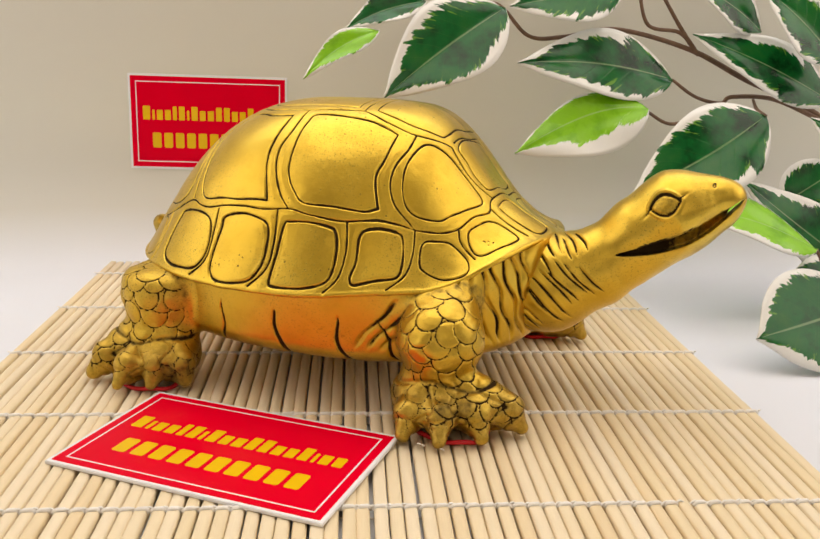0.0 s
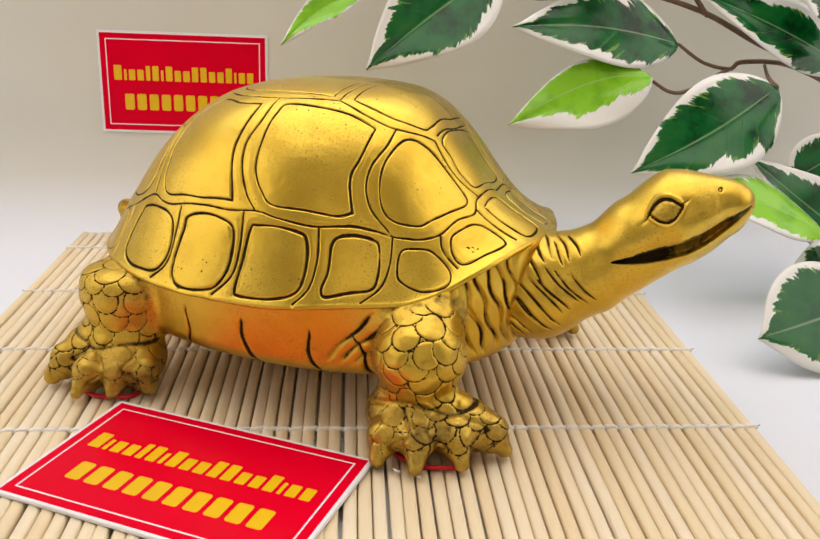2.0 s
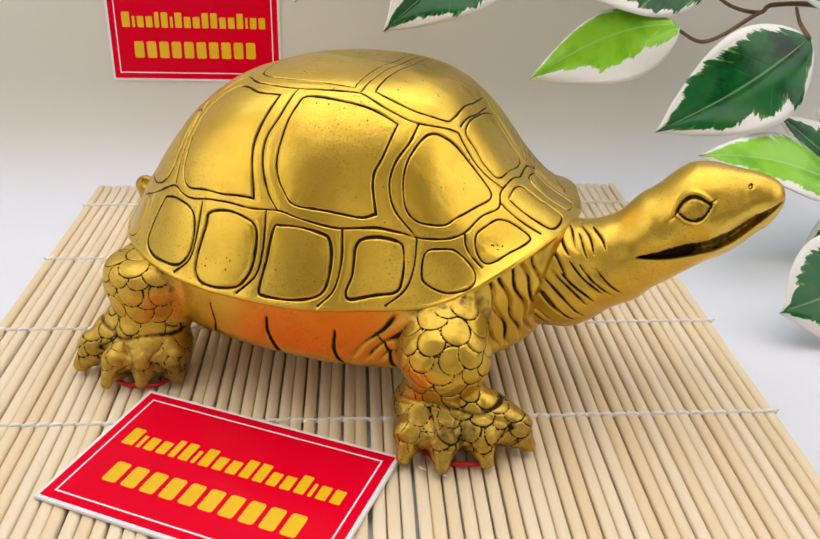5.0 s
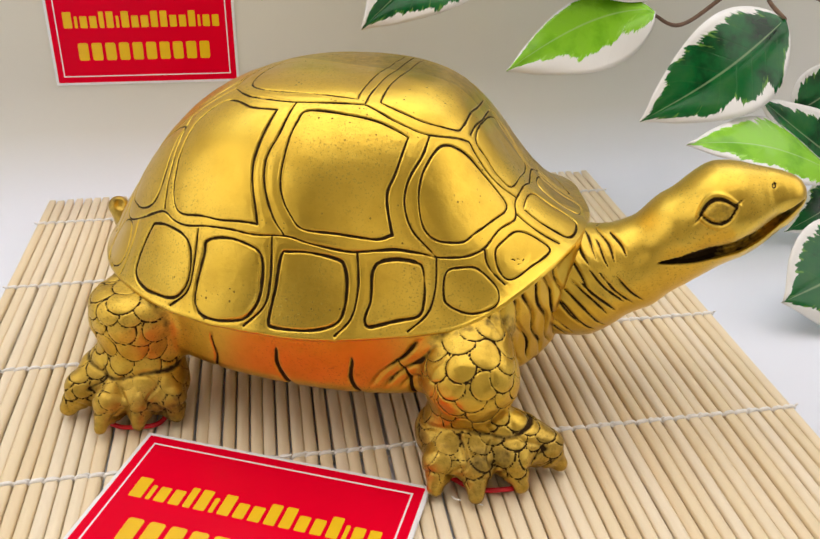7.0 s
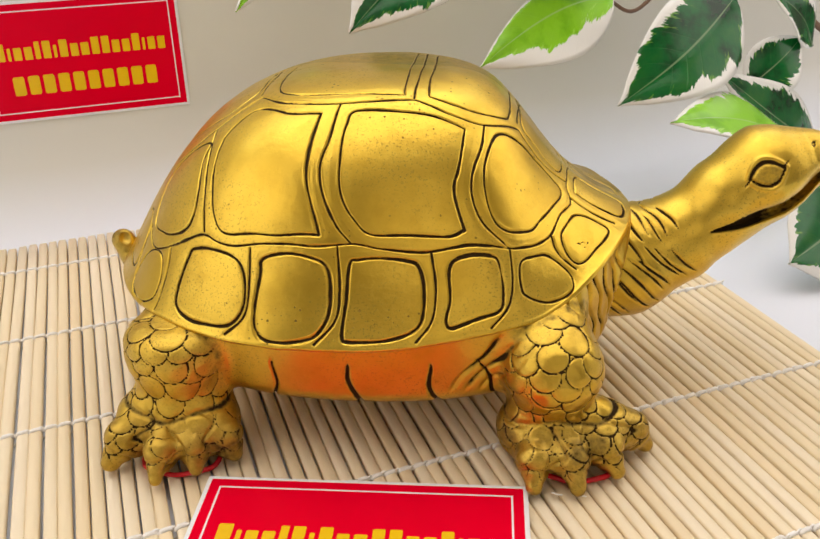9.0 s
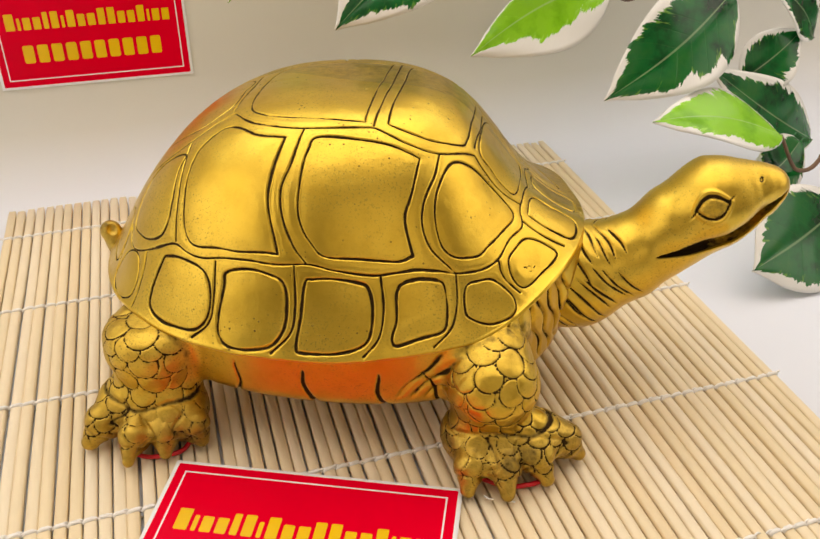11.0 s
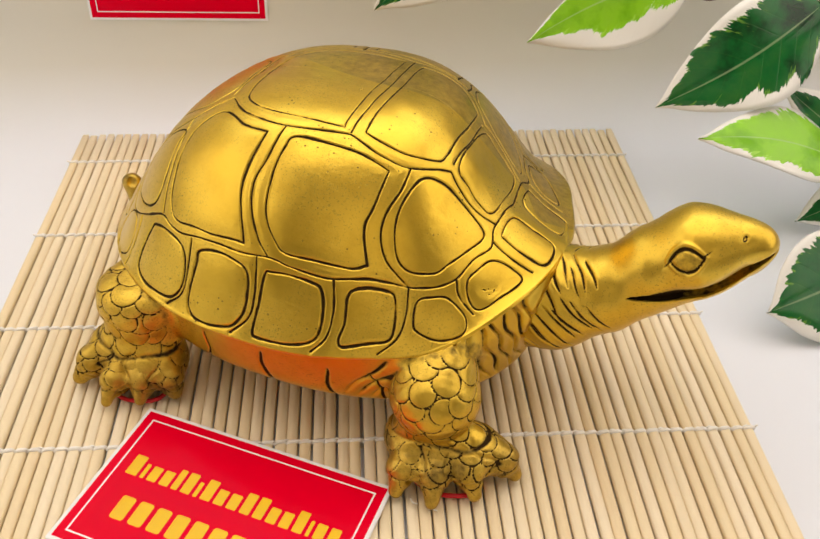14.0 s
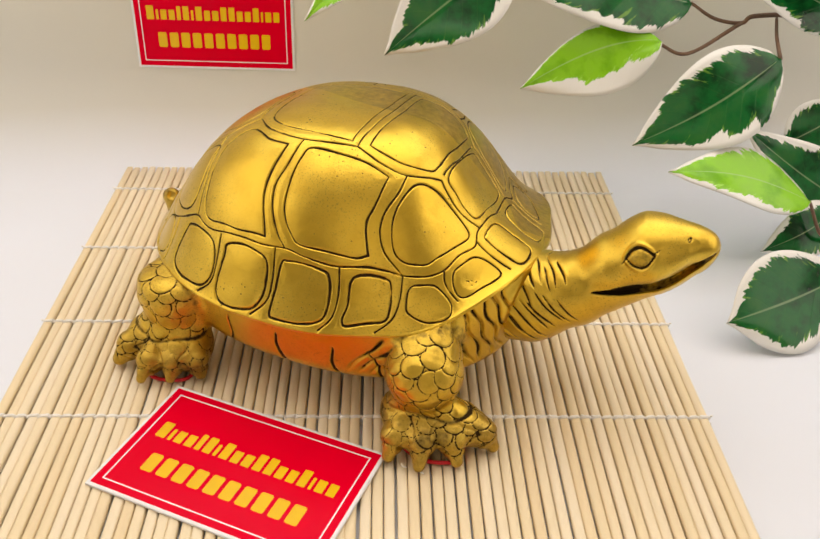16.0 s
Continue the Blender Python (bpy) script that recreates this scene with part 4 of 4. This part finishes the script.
def head_part():
    verts, faces = surface_net(head_field, (0.064, -0.021, 0.014), (0.1445, 0.028, 0.088), 0.00045)
    n = normals_of(verts, faces)
    p = verts.astype(np.float32)
    u, v, z = verts.T
    move, patina = np.zeros(len(verts)), np.zeros(len(verts))
    deep = head_solid(p)
    across, s, half = jaw_gap(verts)
    # mouth lining, darker with depth and towards the corner
    patina = np.maximum(patina, (0.85 - 0.52 * sm(0.10, 0.70, s) + 0.22 * wobble(verts, 300, 50)) * sm(-0.0003, -0.0012, deep) * (np.abs(across) < half + 0.0008))
    # folds of the neck
    axis_a, axis_b = np.array((0.074, 0.0022, 0.037)), np.array((0.104, 0.0054, 0.0560))
    d = axis_b - axis_a
    length = np.linalg.norm(d)
    d = d / length
    rel = verts - axis_a
    along = rel @ d
    side = np.array((0, 1.0, 0))
    topv = np.cross(d, side) * -1
    if topv[2] < 0:
        topv = -topv
    turn = np.arctan2(rel @ topv, np.abs(v - 0.004))
    rng = np.random.RandomState(12)
    folds = [(0.0090 + 0.0027 * k, 0.80, 0.55 if k % 2 else 0.70, 0.0018) for k in range(6)]
    folds += [(0.0004 + 0.0027 * k, -0.12 - 0.03 * k, 0.72 - 0.03 * k, 0.0042) for k in range(8)]
    folds += [(-0.0085 + 0.0026 * k, -0.30, 0.55, 0.0050) for k in range(3)]
    for k, (at, mid, reach, slant) in enumerate(folds):
        off, reach = turn - mid - rng.uniform(-0.18, 0.18), reach * rng.uniform(0.70, 1.12)
        line = along - at - rng.uniform(-0.0007, 0.0007) + slant * off + 0.0012 * off * off - 0.0004 * np.sin(turn * 5 + k)
        taper = sm(reach, reach * 0.35, np.abs(off))
        g = np.exp(-(line / (0.00012 + 0.00024 * taper)) ** 2) * sm(reach, reach * 0.75, np.abs(off))
        move -= 0.0006 * g
        move += 0.00018 * np.exp(-((line - 0.0010) / 0.0006) ** 2) * taper
        patina = np.maximum(patina, 1.2 * g * np.clip(0.85 + 0.5 * wobble(verts, 160, k), 0.3, 1.2))
    stain = sm(0.006, 0.0, along) * sm(0.2, 0.7, wobble(verts, 170, 40)) + sm(0.35, 0.75, wobble(verts, 200, 41)) * sm(0.016, 0.006, along) * sm(-0.6, 0.2, turn)
    patina = np.maximum(patina, 0.55 * np.clip(stain, 0, 1))
    # eyes and nostrils, on both sides of the head
    centre = 0.0072
    for sign in (-1, 1):
        ex, ez = u - 0.1158, z - 0.0706
        a, b = ex * 0.93 + ez * 0.36, -ex * 0.36 + ez * 0.93
        e = np.abs(b) / 0.0030 + (a / 0.0051) ** 2
        e = np.sqrt(e * e * 0.75 + 0.25 * (a / 0.0050) ** 2)
        here = ((v - centre) * sign > 0.002).astype(float)
        move += here * (0.00045 * np.sqrt(np.clip(1 - (e / 0.86) ** 2, 0, 1)) - 0.0007 * np.exp(-((e - 0.95) / 0.13) ** 2) + 0.00055 * np.exp(-((e - 1.27) / 0.16) ** 2))
        patina = np.maximum(patina, here * 1.2 * np.exp(-((e - 0.97) / (0.11 + 0.03 * (b > 0))) ** 2))
        patina = np.maximum(patina, here * 0.36 * sm(0.92, 0.80, e))
        corner = np.exp(-((b + 0.0003 - 0.70 * (a + 0.0048)) / 0.0004) ** 2) * sm(-0.0046, -0.0052, a) * sm(-0.0085, -0.0060, a)
        move -= here * 0.0004 * corner
        patina = np.maximum(patina, here * 0.8 * corner)
        front = np.exp(-((b - 0.0006 - 0.30 * (a - 0.0044)) / 0.00028) ** 2) * sm(0.0042, 0.0048, a) * sm(0.0085, 0.0058, a)
        move -= here * 0.0004 * front
        patina = np.maximum(patina, here * 0.9 * front)
        fold = np.exp(-((b + 0.0052 - 0.25 * a) / 0.0007) ** 2) * sm(-0.006, -0.003, a) * sm(0.005, 0.001, a)
        move += here * 0.0003 * fold
        hole = np.hypot(u - 0.1300, z - 0.0770)
        move -= here * 0.0006 * np.exp(-(hole / 0.00045) ** 2)
        patina = np.maximum(patina, here * 1.0 * np.exp(-((hole - 0.0005) / 0.00022) ** 2))
    verts = verts + n * move[:, None]
    return verts, [faces], patina, np.clip(0.13 + 0.1 * wobble(verts, 60, 1), 0.05, 1), np.full(len(verts), 0.06)


def turtle():
    verts, faces, patina, cast, satin, start = [], [], [], [], [], 0
    for v, f, p, c, w in (shell_part(), body_part(), head_part()):
        verts.append(v)
        for some in f:
            faces += (some + start).tolist()
        patina.append(p)
        cast.append(c)
        satin.append(w)
        start += len(v)
    me = bpy.data.meshes.new("turtle_statue")
    me.from_pydata(np.vstack(verts).tolist(), [], faces)
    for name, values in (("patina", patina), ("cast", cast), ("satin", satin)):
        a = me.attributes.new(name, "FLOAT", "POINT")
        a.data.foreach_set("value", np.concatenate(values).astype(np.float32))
    me.polygons.foreach_set("use_smooth", np.ones(len(me.polygons), bool))
    me.materials.append(BRASS)
    ob = new("turtle_statue", me)
    ob.matrix_world = pose(0.00925, -0.02748, 0.0006, 0, 0, -25)
    return tagged(ob, "polished golden brass turtle statue with dark patina in its carved lines", "statue")


turtle()


def cord_loops():
    for u, v in ((0.061, -0.051), (-0.052, -0.055), (0.061, 0.059), (-0.052, 0.063)):
        bm = bmesh.new()
        pts = []
        for k in range(41):
            a = 2 * math.pi * k / 40
            pts.append((0.0112 * math.cos(a), 0.0092 * math.sin(a) + 0.0006 * math.sin(3 * a), 0.0010 + 0.0004 * math.sin(5 * a)))
        tube_bm(pts, 0.00075, 8, bm)
        ob = mesh_ob("cord_loop", bm, CORD)
        tagged(ob, "thin loop of red cord under the turtle's foot", "cord", "cord loops under the feet")
        ob.matrix_world = pose(0.00925, -0.02748, 0.0, 0, 0, -25) @ pose(u, v, 0)


cord_loops()


def thread_end():
    """A frayed end of white thread by the cord under the front foot."""
    bm = bmesh.new()
    tube_bm(spline([(0.0605, -0.0655, 0.0012), (0.0622, -0.0664, 0.0018), (0.0636, -0.0660, 0.0012)], 6), 0.00022, 6, bm)
    tube_bm(spline([(0.0545, -0.0650, 0.0012), (0.0560, -0.0668, 0.0022), (0.0572, -0.0660, 0.0014)], 6), 0.00024, 6, bm)
    ob = tagged(mesh_ob("thread_end", bm, THREAD), "frayed white thread end beside the red cord", "thread")
    ob.matrix_world = pose(0.00925, -0.02748, 0.0, 0, 0, -25)


thread_end()


# ---- artificial leaf branch ----
def leaf(root, tip, base, width, mat, face=(0, -0.8, 0.6), fold=0.25, droop=0.004, label="", bias=0.0, blunt=0.80):
    """A pointed oval leaf from its stalk at base to its tip, folded a little along the midrib."""
    a, b = Vector(base), Vector(tip)
    ahead = (b - a).normalized()
    up = Vector(face)
    up = (up - up.dot(ahead) * ahead).normalized()
    side = up.cross(ahead)
    length = (b - a).length
    me_s, me_w, bm = [], [], bmesh.new()
    rows, cols = 30, 14
    grid = []
    skew = random.uniform(-0.06, 0.06)
    for i in range(rows + 1):
        s = i / rows
        half = width / 2 * (math.sin(math.pi * s ** blunt) ** 0.85 * (1 - 0.28 * s ** 3) + 0.015)
        if s > 0.86:
            half *= 1 - 0.5 * ((s - 0.86) / 0.14) ** 1.5
        row = []
        for j in range(cols + 1):
            w = 2 * j / cols - 1
            lift = fold * abs(w) * half - 0.10 * half * w * w + droop * math.sin(math.pi * s) + 0.0009 * math.sin(9 * s + 2.5 * w) * abs(w)
            spot = a + ahead * (length * s) + side * (w * half + skew * length * math.sin(math.pi * s)) + up * lift
            row.append(bm.verts.new(spot))
            me_s.append(s)
            me_w.append(w + bias * (1 if w > -0.9 else 0) if abs(w) < 0.97 else w)
        grid.append(row)
    for p, q in zip(grid, grid[1:]):
        for j in range(cols):
            bm.faces.new((p[j], p[j + 1], q[j + 1], q[j]))
    ob = mesh_ob("leaf", bm, mat, root, label)
    for name, values in (("leaf_s", me_s), ("leaf_w", me_w)):
        at = ob.data.attributes.new(name, "FLOAT", "POINT")
        at.data.foreach_set("value", np.array(values, np.float32))
    solid = ob.modifiers.new("thickness", "SOLIDIFY")
    solid.thickness, solid.offset = 0.0005, 0
    return ob


def leaf_branch():
    root = tagged(new("leaf_branch"), "artificial fig branch with cream-edged green leaves on brown stems", "plant")
    root.location = (0, 0, 0)
    main_stem = [
        ([(0.0405, 0.100, 0.140), (0.057, 0.105, 0.1343), (0.0826, 0.109, 0.1401), (0.1012, 0.110, 0.1243), (0.1209, 0.112, 0.1242), (0.149, 0.114, 0.1285), (0.190, 0.116, 0.119), (0.224, 0.118, 0.1035), (0.262, 0.118, 0.088), (0.320, 0.115, 0.050), (0.370, 0.105, 0.000)], 0.0007, 0.0019),
    ]
    twigs = [
        ([(0.1761, 0.101, 0.1039), (0.1911, 0.105, 0.0951), (0.2067, 0.109, 0.0918), (0.2131, 0.110, 0.0952), (0.2377, 0.113, 0.0941), (0.267, 0.115, 0.0830)], 0.0008, 0.0014),
        ([(0.1572, 0.084, 0.0894), (0.1757, 0.090, 0.0821), (0.2067, 0.109, 0.0918)], 0.0008, 0.0011),
        ([(0.1575, 0.110, 0.1480), (0.1648, 0.112, 0.131), (0.1826, 0.114, 0.1277), (0.1929, 0.116, 0.1183)], 0.0009, 0.0012),
        ([(0.1690, 0.110, 0.1480), (0.1819, 0.113, 0.1309), (0.1945, 0.116, 0.1164)], 0.0009, 0.0012),
        ([(0.2258, 0.112, 0.0935), (0.2200, 0.094, 0.0900), (0.2115, 0.066, 0.0888)], 0.0008, 0.0011),
        ([(0.2291, 0.034, 0.0297), (0.240, 0.030, 0.0120), (0.262, 0.040, 0.018), (0.300, 0.085, 0.062)], 0.0008, 0.0013),
        ([(0.2394, -0.005, 0.0151), (0.252, 0.012, 0.020), (0.262, 0.040, 0.018)], 0.0007, 0.0010),
    ]
    for pts, r0, r1 in main_stem + twigs:
        line = spline(pts, 8)
        mesh_ob("stem", tube_bm(line, [r0 + (r1 - r0) * k / (len(line) - 1) for k in range(len(line))], 8), BARK, root, "brown wrapped stem")
    D, Li = LEAF_DARK, LEAF_LIGHT
    front_leaves = [
        ((0.1418, 0.045, 0.0530), (0.2115, 0.066, 0.0888), 0.044, D, 0.20),
        ((0.1542, 0.024, 0.0500), (0.2291, 0.034, 0.0297), 0.033, Li, 0.12, 0.0, 0.8, (0.0, -0.50, 0.87)),
        ((0.1702, -0.037, 0.0100), (0.2394, -0.005, 0.0190), 0.048, D, 0.15, 0.0, 1.6),
        ((0.0915, 0.078, 0.0672), (0.1593, 0.084, 0.0899), 0.034, Li, 0.10, 0.32),
        ((0.0924, 0.088, 0.111), (0.1761, 0.101, 0.1039), 0.040, D, 0.20),
        ((0.0245, 0.046, 0.0951), (0.0802, 0.062, 0.136), 0.042, D, 0.25),
        ((-0.0125, 0.070, 0.1021), (0.0233, 0.085, 0.1249), 0.014, Li, 0.30),
        ((0.0069, 0.090, 0.1253), (0.0466, 0.095, 0.1394), 0.018, D, 0.40),
    ]
    back_leaves = [
        ((0.0892, 0.100, 0.1382), (0.1473, 0.105, 0.1479), 0.034, D, 0.20),
        ((0.1863, 0.105, 0.127), (0.2628, 0.100, 0.094), 0.034, D, 0.20),
        ((0.2201, 0.100, 0.1496), (0.2571, 0.090, 0.1143), 0.036, D, 0.30),
        ((0.187, 0.110, 0.1518), (0.2255, 0.112, 0.1292), 0.024, D, 0.20),
        ((0.196, 0.050, 0.0602), (0.2702, 0.060, 0.011), 0.034, D, 0.20),
        ((0.2577, 0.070, 0.0659), (0.2246, 0.065, 0.0452), 0.028, D, 0.20),
        ((0.2104, 0.030, 0.0038), (0.2502, 0.045, 0.0194), 0.026, D, 0.20),
        ((0.2367, 0.070, 0.088), (0.265, 0.070, 0.0611), 0.022, D, 0.20),
    ]
    for tip, base, width, mat, fold, *more in front_leaves + back_leaves:
        words = "bright green leaf with a cream edge" if mat is Li else "dark green leaf with a ragged cream edge"
        bias, blunt, face = (more + [0.0, 0.8, (0.0, -0.85, 0.55)][len(more):])
        leaf(root, tip, base, width, mat, face, fold, 0.003, words, bias, blunt)
    return root


leaf_branch()
